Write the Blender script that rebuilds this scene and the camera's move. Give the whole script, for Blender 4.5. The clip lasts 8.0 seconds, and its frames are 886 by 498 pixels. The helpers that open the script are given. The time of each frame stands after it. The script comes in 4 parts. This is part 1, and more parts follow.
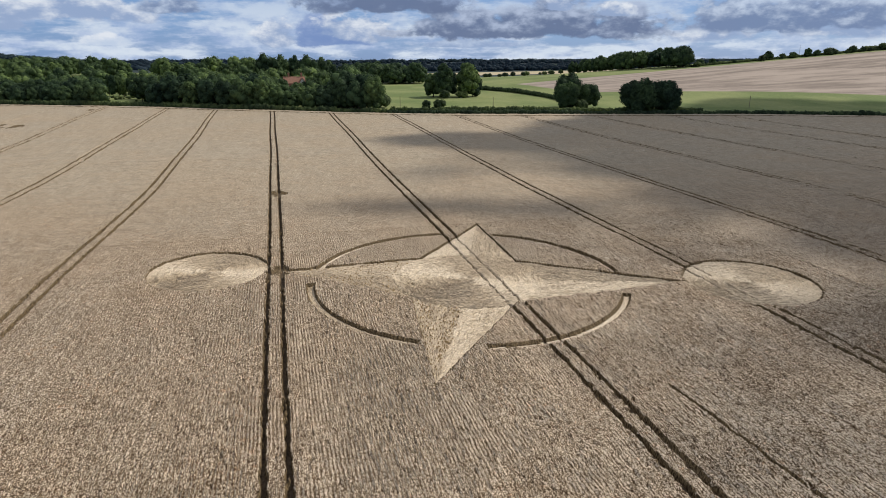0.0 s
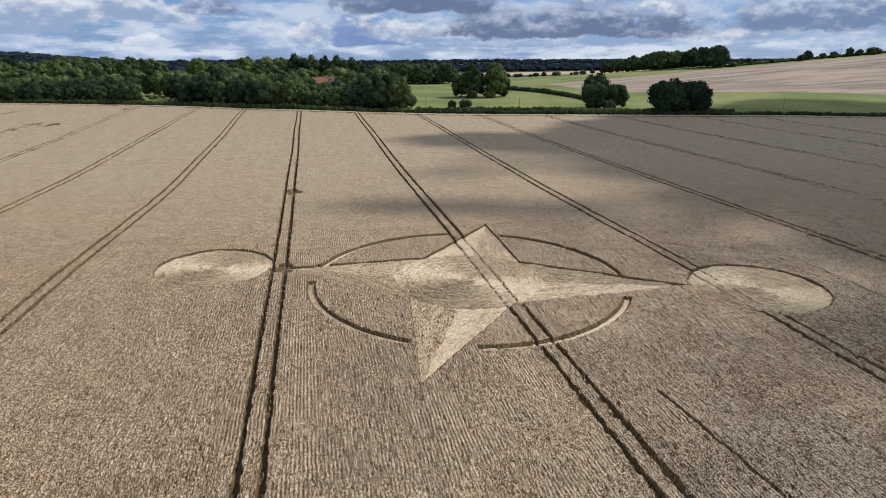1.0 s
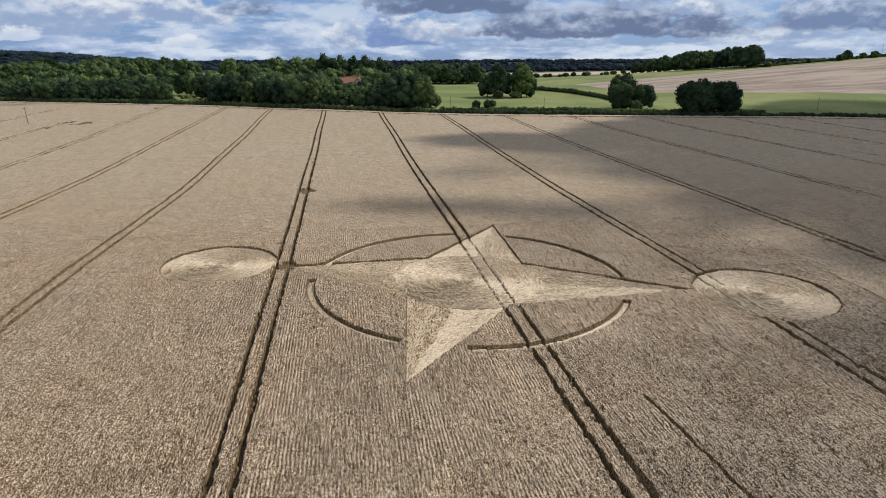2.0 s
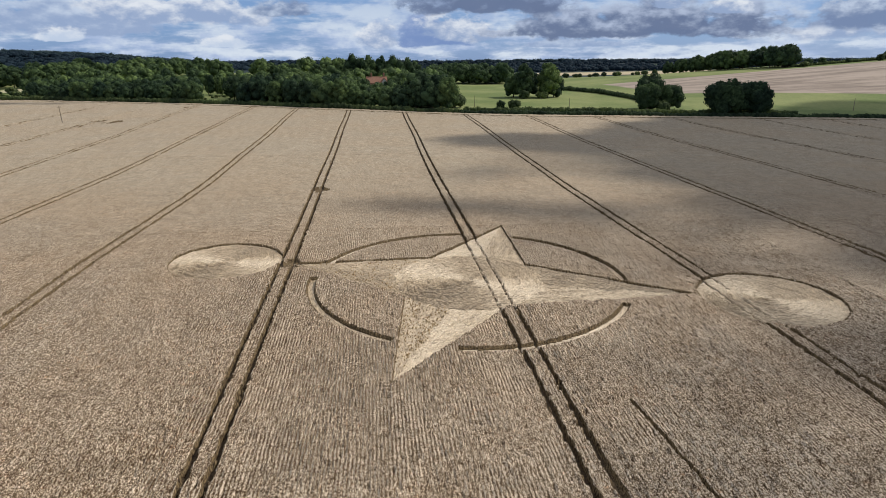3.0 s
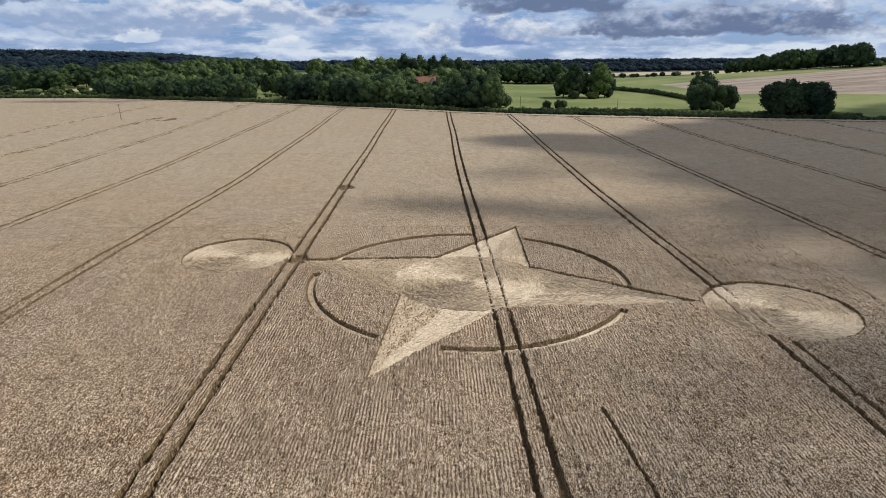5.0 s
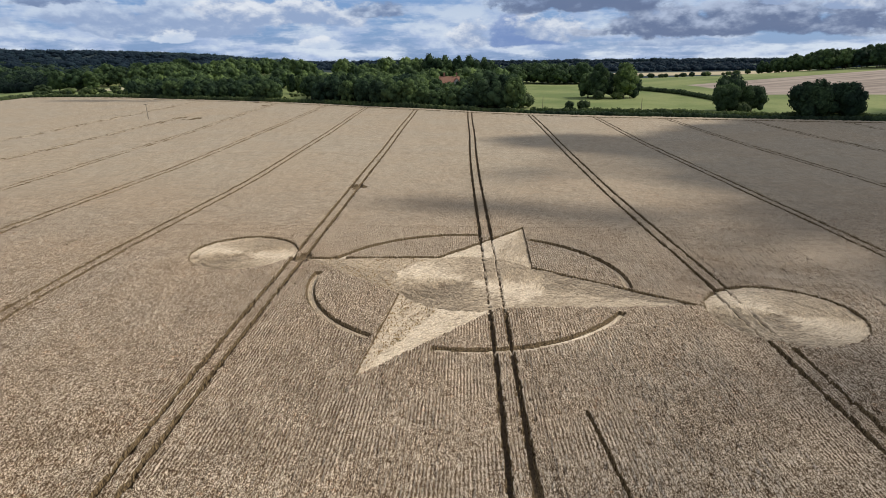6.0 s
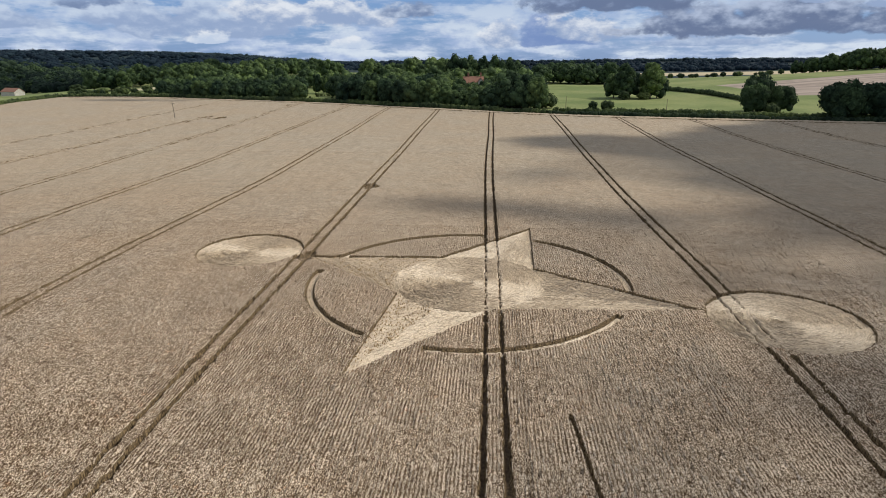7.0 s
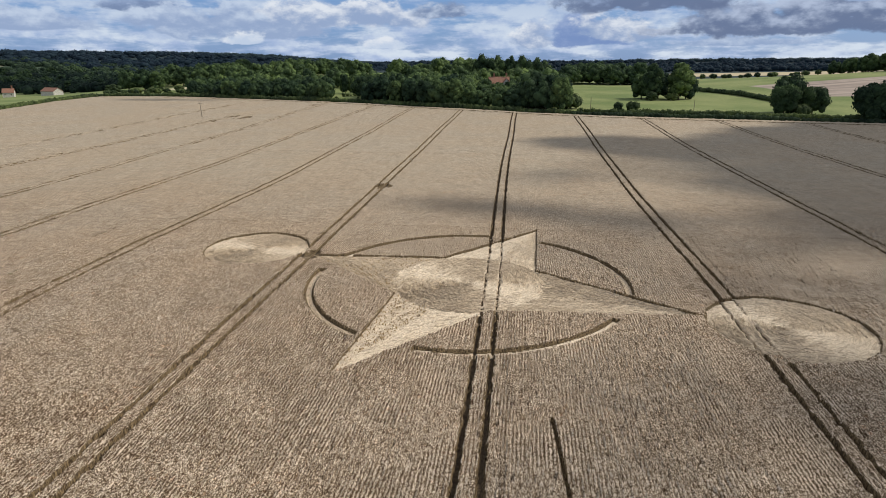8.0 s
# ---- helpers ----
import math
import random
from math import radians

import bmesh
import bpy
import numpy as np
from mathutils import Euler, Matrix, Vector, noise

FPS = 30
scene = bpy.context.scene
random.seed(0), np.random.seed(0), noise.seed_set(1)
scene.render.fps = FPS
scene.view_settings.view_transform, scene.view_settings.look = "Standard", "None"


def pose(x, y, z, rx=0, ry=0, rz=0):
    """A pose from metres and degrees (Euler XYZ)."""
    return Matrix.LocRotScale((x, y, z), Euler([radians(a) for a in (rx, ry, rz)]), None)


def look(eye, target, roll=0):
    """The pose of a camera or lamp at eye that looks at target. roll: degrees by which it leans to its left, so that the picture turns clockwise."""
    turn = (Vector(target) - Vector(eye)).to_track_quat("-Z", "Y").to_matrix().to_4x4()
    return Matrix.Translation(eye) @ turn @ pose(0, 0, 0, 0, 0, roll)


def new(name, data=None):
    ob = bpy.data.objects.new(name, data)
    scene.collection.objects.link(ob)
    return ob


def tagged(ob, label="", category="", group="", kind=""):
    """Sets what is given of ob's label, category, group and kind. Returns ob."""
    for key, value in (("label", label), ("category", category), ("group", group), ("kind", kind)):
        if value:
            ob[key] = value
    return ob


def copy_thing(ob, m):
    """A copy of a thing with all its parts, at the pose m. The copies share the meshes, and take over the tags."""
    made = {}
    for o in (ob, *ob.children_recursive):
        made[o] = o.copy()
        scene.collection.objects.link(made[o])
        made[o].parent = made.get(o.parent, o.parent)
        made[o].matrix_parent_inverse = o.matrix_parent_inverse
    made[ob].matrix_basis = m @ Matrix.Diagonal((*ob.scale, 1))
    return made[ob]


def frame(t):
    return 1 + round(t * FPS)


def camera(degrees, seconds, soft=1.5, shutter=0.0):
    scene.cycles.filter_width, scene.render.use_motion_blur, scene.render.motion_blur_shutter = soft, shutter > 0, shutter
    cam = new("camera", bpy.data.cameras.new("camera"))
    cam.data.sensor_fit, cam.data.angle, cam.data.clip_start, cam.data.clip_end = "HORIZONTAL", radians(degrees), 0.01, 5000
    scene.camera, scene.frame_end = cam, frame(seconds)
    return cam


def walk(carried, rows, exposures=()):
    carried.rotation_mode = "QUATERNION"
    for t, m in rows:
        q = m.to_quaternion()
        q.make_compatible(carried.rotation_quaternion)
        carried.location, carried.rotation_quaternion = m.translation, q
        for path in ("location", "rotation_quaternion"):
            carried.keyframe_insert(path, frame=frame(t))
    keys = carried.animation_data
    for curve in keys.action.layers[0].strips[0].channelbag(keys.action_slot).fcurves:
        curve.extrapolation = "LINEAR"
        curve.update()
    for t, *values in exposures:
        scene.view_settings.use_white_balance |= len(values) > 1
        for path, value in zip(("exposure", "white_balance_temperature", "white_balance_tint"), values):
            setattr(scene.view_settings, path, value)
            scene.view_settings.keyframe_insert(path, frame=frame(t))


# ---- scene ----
cam = camera(70.5, 8.0, soft=0.75)
ROWS = [
    (0.0, -17.040, -85.200, 30.246, 73.73, -0.06, -14.75),
    (0.5, -14.899, -85.758, 30.246, 73.74, -0.04, -13.29),
    (1.0, -12.693, -86.267, 30.246, 73.74, -0.04, -11.75),
    (1.5, -10.526, -86.692, 30.246, 73.74, -0.04, -10.32),
    (3.0, -4.194, -87.626, 30.246, 73.74, 0.00, -6.06),
    (3.5, -2.140, -87.835, 30.246, 73.73, -0.02, -4.69),
    (4.0, -0.107, -87.978, 30.246, 73.73, -0.01, -3.33),
    (4.5, 1.859, -88.091, 30.246, 73.72, 0.01, -2.04),
    (6.0, 7.677, -88.101, 30.246, 73.73, 0.04, 1.81),
    (6.5, 9.638, -87.975, 30.246, 73.74, 0.04, 3.10),
    (7.0, 11.683, -87.822, 30.246, 73.73, 0.06, 4.44),
    (7.5, 13.755, -87.649, 30.246, 73.74, 0.06, 5.81),
    (8.0, 15.891, -87.377, 30.246, 73.76, 0.06, 7.22),
]
walk(cam, [(t, pose(*r)) for t, *r in ROWS])

# ---- world, sun ----
SUN_AZ, SUN_EL = 16.0, 44.0        # degrees from +x towards +y, and above the horizon
sun_way = Vector((math.cos(radians(SUN_AZ)) * math.cos(radians(SUN_EL)), math.sin(radians(SUN_AZ)) * math.cos(radians(SUN_EL)), math.sin(radians(SUN_EL))))
scene.view_settings.exposure = 0.0
sun = new("sun", bpy.data.lights.new("sun", "SUN"))
sun.data.energy, sun.data.angle, sun.data.color = 3.5, radians(0.55), (1.0, 0.94, 0.83)
sun.matrix_world = look(sun_way * 2000, (0, 0, 0))


class Nodes:
    """Short hand for building a node tree."""

    def __init__(self, tree):
        self.tree = tree
        tree.nodes.clear()

    def add(self, kind, **settings):
        n = self.tree.nodes.new(kind)
        for key, value in settings.items():
            if key == "operation":
                n.operation = value
            elif key == "data_type":
                n.data_type = value
            elif key == "blend_type":
                n.blend_type = value
        return n

    def put(self, socket, value):
        if isinstance(value, bpy.types.NodeSocket):
            self.tree.links.new(value, socket)
        else:
            socket.default_value = value

    def math(self, op, a, b=0.0):
        n = self.add("ShaderNodeMath", operation=op)
        self.put(n.inputs[0], a)
        self.put(n.inputs[1], b)
        return n.outputs[0]

    def noise(self, where, scale, detail=3.0, rough=0.55, distort=0.0):
        n = self.add("ShaderNodeTexNoise")
        self.put(n.inputs["Vector"], where)
        n.inputs["Scale"].default_value, n.inputs["Detail"].default_value = scale, detail
        n.inputs["Roughness"].default_value, n.inputs["Distortion"].default_value = rough, distort
        return n.outputs["Fac"]

    def remap(self, value, low, high, to_low=0.0, to_high=1.0):
        n = self.add("ShaderNodeMapRange")
        n.interpolation_type = "SMOOTHSTEP"
        self.put(n.inputs["Value"], value)
        for key, v in zip(("From Min", "From Max", "To Min", "To Max"), (low, high, to_low, to_high)):
            n.inputs[key].default_value = v
        return n.outputs["Result"]

    def mix(self, fac, a, b, blend="MIX"):
        n = self.add("ShaderNodeMix", data_type="RGBA", blend_type=blend)
        self.put(n.inputs[0], fac)
        for socket, value in ((n.inputs[6], a), (n.inputs[7], b)):
            self.put(socket, (*value, 1.0) if isinstance(value, tuple) and len(value) == 3 else value)
        return n.outputs[2]

    def mapping(self, where, scale, offset=(0, 0, 0)):
        n = self.add("ShaderNodeMapping")
        self.put(n.inputs["Vector"], where)
        n.inputs["Scale"].default_value, n.inputs["Location"].default_value = scale, offset
        return n.outputs["Vector"]

    def bump(self, height, strength, distance):
        n = self.add("ShaderNodeBump")
        n.inputs["Strength"].default_value, n.inputs["Distance"].default_value = strength, distance
        self.put(n.inputs["Height"], height)
        return n.outputs["Normal"]


world = bpy.data.worlds.new("sky")
scene.world = world
world.use_nodes = True
w = Nodes(world.node_tree)
sky = w.add("ShaderNodeTexSky")
sky.sky_type, sky.sun_disc = "NISHITA", False
sky.sun_elevation, sky.sun_rotation = radians(SUN_EL), radians(90 - SUN_AZ)
sky.air_density, sky.dust_density, sky.ozone_density = 1.0, 0.6, 2.0
way = w.add("ShaderNodeTexCoord").outputs["Generated"]
sep = w.add("ShaderNodeSeparateXYZ")
w.put(sep.inputs[0], way)
# heaped clouds by bearing and height above the skyline, dark underneath and lit from above
bearing = w.math("ARCTAN2", sep.outputs["X"], sep.outputs["Y"])
level = w.math("ARCSINE", sep.outputs["Z"])


def sky_noise(wide, tall, seed, detail=6.0, rough=0.6, lift=0.0):
    v_ = w.add("ShaderNodeCombineXYZ")
    w.put(v_.inputs[0], w.math("MULTIPLY", bearing, wide))
    w.put(v_.inputs[1], w.math("MULTIPLY", w.math("ADD", level, lift), tall))
    v_.inputs[2].default_value = seed
    return w.noise(v_.outputs[0], 1.0, detail, rough)


billow = sky_noise(13.0, 24.0, 3.7, 7.0, 0.56)
billow_above = sky_noise(13.0, 24.0, 3.7, 7.0, 0.56, 0.009)
fluff = sky_noise(42.0, 68.0, 8.2, 5.0, 0.58)
streaks = sky_noise(9.0, 46.0, 1.4, 6.0, 0.58)
relief = w.math("SUBTRACT", billow, billow_above)      # bright where a head catches the light from above


def cumulus(under, at, base, half, tall, dark, light, ragged=1.5):
    """Lays one cloud over the sky: flat base, uneven heads."""
    u = w.math("DIVIDE", w.math("SUBTRACT", bearing, at), half)
    v_ = w.math("DIVIDE", w.math("SUBTRACT", level, base), tall)
    v2 = w.math("MAXIMUM", v_, w.math("MULTIPLY", v_, -3.5))
    d = w.math("SQRT", w.math("ADD", w.math("MULTIPLY", u, u), w.math("MULTIPLY", v2, v2)))
    uneven = w.math("ADD", w.math("MULTIPLY", w.math("SUBTRACT", billow, 0.5), ragged * 1.3), w.math("MULTIPLY", w.math("SUBTRACT", fluff, 0.5), ragged * 0.6))
    cover = w.remap(w.math("ADD", w.math("SUBTRACT", 0.85, d), uneven), -0.02, 0.29)
    lit = w.math("ADD", w.math("MULTIPLY", v_, 0.55), w.math("ADD", w.math("MULTIPLY", relief, 2.6), w.math("MULTIPLY", w.math("SUBTRACT", fluff, 0.5), 0.9)))
    return w.mix(w.math("MULTIPLY", cover, 0.95), under, w.mix(w.remap(lit, -0.12, 0.62), dark, light))


blue = w.mix(1.0, sky.outputs["Color"], (0.075, 0.08, 0.09), "MULTIPLY")
blue = w.mix(0.6, blue, (0.20, 0.40, 0.84))
# pale streaky bank that thickens towards the skyline
veil = w.math("MULTIPLY", w.remap(w.math("ADD", streaks, w.math("MULTIPLY", w.math("SUBTRACT", billow, 0.5), 0.5)), 0.36, 0.56), w.remap(level, 0.02, 0.11, 0.95, 0.55))
tone = w.mix(w.remap(w.math("ADD", relief, w.math("MULTIPLY", w.math("SUBTRACT", streaks, 0.5), 0.5)), -0.14, 0.16), (0.44, 0.56, 0.82), (0.79, 0.88, 1.0))
colour = w.mix(veil, blue, tone)
WHITE, PALE, GREY, SLATE, DEEP = (0.88, 0.93, 1.01), (0.62, 0.73, 0.91), (0.35, 0.46, 0.69), (0.21, 0.29, 0.48), (0.16, 0.215, 0.36)
for at, base, half, tall, dark, light in (
        (-0.70, 0.052, 0.13, 0.030, GREY, PALE), (-0.55, 0.076, 0.07, 0.020, SLATE, GREY), (-0.42, 0.050, 0.16, 0.050, GREY, PALE),
        (-0.27, 0.066, 0.14, 0.045, GREY, WHITE), (-0.42, 0.034, 0.035, 0.018, PALE, WHITE), (-0.21, 0.030, 0.05, 0.014, PALE, WHITE),
        (-0.12, 0.076, 0.07, 0.030, SLATE, PALE), (0.085, 0.036, 0.065, 0.046, (0.22, 0.33, 0.62), (0.34, 0.45, 0.72)), (0.01, 0.036, 0.035, 0.040, GREY, WHITE),
        (0.135, 0.046, 0.075, 0.042, GREY, WHITE), (0.30, 0.030, 0.13, 0.012, GREY, PALE), (0.82, 0.046, 0.14, 0.045, GREY, WHITE), (0.64, 0.044, 0.08, 0.045, GREY, WHITE),
        (0.72, 0.054, 0.22, 0.050, SLATE, PALE), (-0.50, 0.060, 0.10, 0.030, GREY, PALE),
        (0.40, 0.050, 0.27, 0.060, DEEP, (0.50, 0.59, 0.78)), (0.17, 0.087, 0.16, 0.060, DEEP, GREY), (0.505, 0.074, 0.035, 0.022, GREY, WHITE), (0.43, 0.082, 0.03, 0.016, GREY, WHITE)):
    colour = cumulus(colour, at, base, half, tall, dark, light)
# overhead the sky is mostly closed by white and grey cloud
closed = w.math("MULTIPLY", w.remap(level, 0.13, 0.24), 0.90)
colour = w.mix(closed, colour, w.mix(w.remap(billow, 0.35, 0.65), (0.45, 0.48, 0.525), (0.68, 0.71, 0.75)))
back = w.add("ShaderNodeBackground")
w.put(back.inputs["Color"], colour)
back.inputs["Strength"].default_value = 0.85
out = w.add("ShaderNodeOutputWorld")
w.put(out.inputs["Surface"], back.outputs[0])


# ---- materials ----
ROW = 0.33                          # metres between drilled rows
LIE_TURN = 0.25                     # quarter turns of the straw's sheen against its lie


def material(name):
    m = bpy.data.materials.new(name)
    m.use_nodes = True
    return m, Nodes(m.node_tree)


def finish(n, colour, rough=0.8, normal=None, spec=0.25, through_light=0.0, metal=0.0):
    b = n.add("ShaderNodeBsdfPrincipled")
    n.put(b.inputs["Base Color"], (*colour, 1.0) if isinstance(colour, tuple) and len(colour) == 3 else colour)
    n.put(b.inputs["Roughness"], rough)
    b.inputs["Specular IOR Level"].default_value = spec
    b.inputs["Metallic"].default_value = metal
    if normal is not None:
        n.put(b.inputs["Normal"], normal)
    surface = b.outputs[0]
    if through_light:
        tr = n.add("ShaderNodeBsdfTranslucent")
        n.put(tr.inputs["Color"], (*colour, 1.0) if isinstance(colour, tuple) and len(colour) == 3 else colour)
        mix = n.add("ShaderNodeMixShader")
        mix.inputs[0].default_value = through_light
        n.put(mix.inputs[1], surface)
        n.put(mix.inputs[2], tr.outputs[0])
        surface = mix.outputs[0]
    o = n.add("ShaderNodeOutputMaterial")
    n.put(o.inputs["Surface"], surface)


def place(n):
    return n.add("ShaderNodeNewGeometry").outputs["Position"]


def wheat_material():
    m, n = material("ripe_wheat")
    p = place(n)
    sp = n.add("ShaderNodeSeparateXYZ")
    n.put(sp.inputs[0], p)
    fine = n.noise(n.mapping(p, (1.0, 0.62, 0.6)), 9.5, 3, 0.68)
    clump = n.noise(n.mapping(p, (1.0, 0.6, 1.0)), 2.4, 3, 0.6)
    patch = n.noise(p, 0.035, 4, 0.6)
    mid = n.noise(p, 0.35, 4, 0.65)
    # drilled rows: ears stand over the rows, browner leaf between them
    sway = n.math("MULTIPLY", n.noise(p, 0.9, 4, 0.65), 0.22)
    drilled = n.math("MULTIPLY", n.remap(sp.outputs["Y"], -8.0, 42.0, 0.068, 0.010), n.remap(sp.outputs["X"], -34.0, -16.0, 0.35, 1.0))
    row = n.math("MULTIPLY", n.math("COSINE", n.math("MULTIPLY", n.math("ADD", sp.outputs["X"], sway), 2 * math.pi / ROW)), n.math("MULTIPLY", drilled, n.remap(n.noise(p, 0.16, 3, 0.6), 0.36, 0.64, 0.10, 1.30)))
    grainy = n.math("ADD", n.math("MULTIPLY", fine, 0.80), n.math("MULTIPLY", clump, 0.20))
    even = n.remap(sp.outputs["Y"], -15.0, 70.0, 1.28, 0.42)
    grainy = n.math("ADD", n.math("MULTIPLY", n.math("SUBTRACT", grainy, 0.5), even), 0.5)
    # farther along the field the mix leans towards the paler ear tones
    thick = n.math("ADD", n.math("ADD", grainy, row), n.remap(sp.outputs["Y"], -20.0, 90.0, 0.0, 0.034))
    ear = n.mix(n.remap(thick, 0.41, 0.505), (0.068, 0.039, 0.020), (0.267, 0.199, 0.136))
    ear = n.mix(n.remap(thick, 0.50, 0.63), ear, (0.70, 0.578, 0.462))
    rosy = n.mix(n.remap(patch, 0.40, 0.62), (0.985, 1.0, 1.0), (1.005, 0.99, 0.96))
    tone = n.mix(n.remap(mid, 0.3, 0.7), (0.87, 0.87, 0.87), (1.08, 1.08, 1.08))
    c = n.mix(1.0, n.mix(1.0, ear, rosy, "MULTIPLY"), tone, "MULTIPLY")
    # rusty heads in loose drifts near by
    rust = n.math("MULTIPLY", n.remap(n.noise(p, 1.7, 3, 0.6), 0.58, 0.70), n.remap(n.noise(p, 0.11, 3, 0.6), 0.45, 0.60))
    c = n.mix(rust, c, n.mix(1.0, c, (1.10, 0.92, 0.80), "MULTIPLY"))
    # cooler up the field: grazing sheen of the sky put into the colour
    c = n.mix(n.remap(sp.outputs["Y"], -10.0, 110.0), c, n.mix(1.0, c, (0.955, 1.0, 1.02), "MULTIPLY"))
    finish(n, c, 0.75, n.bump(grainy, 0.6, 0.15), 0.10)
    return m


def straw_material():
    """Laid straw: shiny stalks, whose lie is carried by the mesh's own coordinates."""
    m, n = material("laid_straw")
    p = place(n)
    lie = n.add("ShaderNodeUVMap")
    lie.uv_map = "run"
    stalk = n.noise(n.mapping(lie.outputs[0], (1.1, 5.2, 1.0)), 1.0, 4, 0.75)
    mid = n.noise(p, 0.6, 4, 0.65)
    c = n.mix(n.remap(stalk, 0.39, 0.60), (0.250, 0.160, 0.084), (0.66, 0.520, 0.350))
    c = n.mix(1.0, c, n.mix(n.remap(mid, 0.3, 0.7), (0.84, 0.82, 0.80), (1.06, 1.06, 1.06)), "MULTIPLY")
    b = n.add("ShaderNodeBsdfPrincipled")
    n.put(b.inputs["Base Color"], c)
    b.inputs["Roughness"].default_value = 0.64
    b.inputs["Specular IOR Level"].default_value = 1.0
    b.inputs["IOR"].default_value = 2.1
    b.inputs["Specular Tint"].default_value = (1.0, 0.955, 0.88, 1.0)
    n.put(b.inputs["Normal"], n.bump(stalk, 1.0, 0.2))
    b.inputs["Anisotropic"].default_value = 0.9
    tangent = n.add("ShaderNodeTangent")
    tangent.direction_type, tangent.uv_map = "UV_MAP", "lie"
    b.inputs["Anisotropic Rotation"].default_value = LIE_TURN
    n.put(b.inputs["Tangent"], tangent.outputs[0])
    o = n.add("ShaderNodeOutputMaterial")
    n.put(o.inputs["Surface"], b.outputs[0])
    return m


def stem_material():
    # stem brown, with the shade among the stalks darkened into the colour
    m, n = material("shaded_wheat_stems")
    p = place(n)
    v_ = n.noise(n.mapping(p, (9.0, 9.0, 1.2)), 1.0, 3, 0.6)
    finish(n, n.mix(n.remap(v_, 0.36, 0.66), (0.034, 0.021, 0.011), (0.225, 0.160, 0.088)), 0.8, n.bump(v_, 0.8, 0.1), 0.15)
    return m


def soil_material():
    m, n = material("trodden_soil")
    p = place(n)
    c = n.mix(n.remap(n.noise(p, 4.0, 4, 0.6), 0.3, 0.7), (0.042, 0.029, 0.018), (0.115, 0.082, 0.052))
    finish(n, c, 0.9, n.bump(n.noise(p, 14, 2), 0.5, 0.05), 0.15)
    return m


def land_material():
    """Open land: pasture, with stubble on the hill, faded by the lie of the land."""
    m, n = material("open_land")
    p = place(n)
    sp = n.add("ShaderNodeSeparateXYZ")
    n.put(sp.inputs[0], p)
    x, y = sp.outputs["X"], sp.outputs["Y"]
    grass = n.mix(n.remap(n.noise(p, 0.02, 5, 0.6), 0.35, 0.65), (0.120, 0.160, 0.060), (0.195, 0.222, 0.095))
    grass = n.mix(n.remap(n.noise(p, 0.5, 4, 0.7), 0.3, 0.7), grass, n.mix(1.0, grass, (1.25, 1.2, 1.15), "MULTIPLY"))
    streak = n.noise(n.mapping(p, (0.012, 0.09, 0.05)), 1.0, 6, 0.7)
    stubble = n.mix(n.remap(streak, 0.35, 0.62), (0.205, 0.166, 0.142), (0.370, 0.305, 0.262))
    # the stubble field on the rise: bounded by its lower edge and by the side towards the meadow
    wander = n.math("MULTIPLY", n.math("SUBTRACT", n.noise(p, 0.012, 3), 0.5), 40.0)
    low = n.remap(n.math("ADD", n.math("ADD", y, n.math("MULTIPLY", wander, 0.3)), n.math("MULTIPLY", x, 0.38)), 416.0, 422.0)
    side = n.remap(n.math("ADD", x, n.math("MULTIPLY", wander, 0.2)), 194.0, 199.0)
    top = n.remap(n.math("ADD", y, n.math("MULTIPLY", x, 0.05)), 470.0, 476.0, 1.0, 0.0)
    hill = n.math("MULTIPLY", n.math("MULTIPLY", low, side), top)
    c = n.mix(hill, grass, stubble)
    # a strip of cut hay beyond the corner of the field
    hay = n.math("MULTIPLY", n.math("MULTIPLY", n.remap(y, 436.0, 438.0), n.remap(y, 466.0, 468.0, 1.0, 0.0)), n.math("MULTIPLY", n.remap(x, -300.0, -296.0), n.remap(x, -236.0, -232.0, 1.0, 0.0)))
    c = n.mix(hay, c, (0.42, 0.40, 0.26))
    # pale corn fields and woods far away, the woods tinted blue for haze
    far = n.remap(y, 690.0, 700.0)
    cell = n.add("ShaderNodeTexVoronoi")
    n.put(cell.inputs["Vector"], n.mapping(p, (0.0022, 0.0011, 0.0)))
    cell.inputs["Scale"].default_value = 1.0
    pick = n.add("ShaderNodeSeparateColor")
    n.put(pick.inputs[0], cell.outputs["Color"])
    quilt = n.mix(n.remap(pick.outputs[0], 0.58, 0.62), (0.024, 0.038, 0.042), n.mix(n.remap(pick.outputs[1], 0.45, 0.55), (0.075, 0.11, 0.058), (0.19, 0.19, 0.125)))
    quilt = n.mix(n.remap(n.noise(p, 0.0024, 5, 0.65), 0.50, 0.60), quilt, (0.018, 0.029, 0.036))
    # the pale strip of ripe corn beyond the pastures
    strip = n.math("MULTIPLY", n.remap(y, 800.0, 806.0), n.remap(y, 985.0, 990.0, 1.0, 0.0))
    strip = n.math("MULTIPLY", strip, n.math("MULTIPLY", n.remap(x, 175.0, 185.0), n.remap(x, 760.0, 770.0, 1.0, 0.0)))
    quilt = n.mix(strip, quilt, (0.44, 0.37, 0.25))
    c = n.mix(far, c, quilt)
    finish(n, c, 0.9, n.bump(n.noise(p, 1.5, 4), 0.5, 0.25), 0.1)
    return m


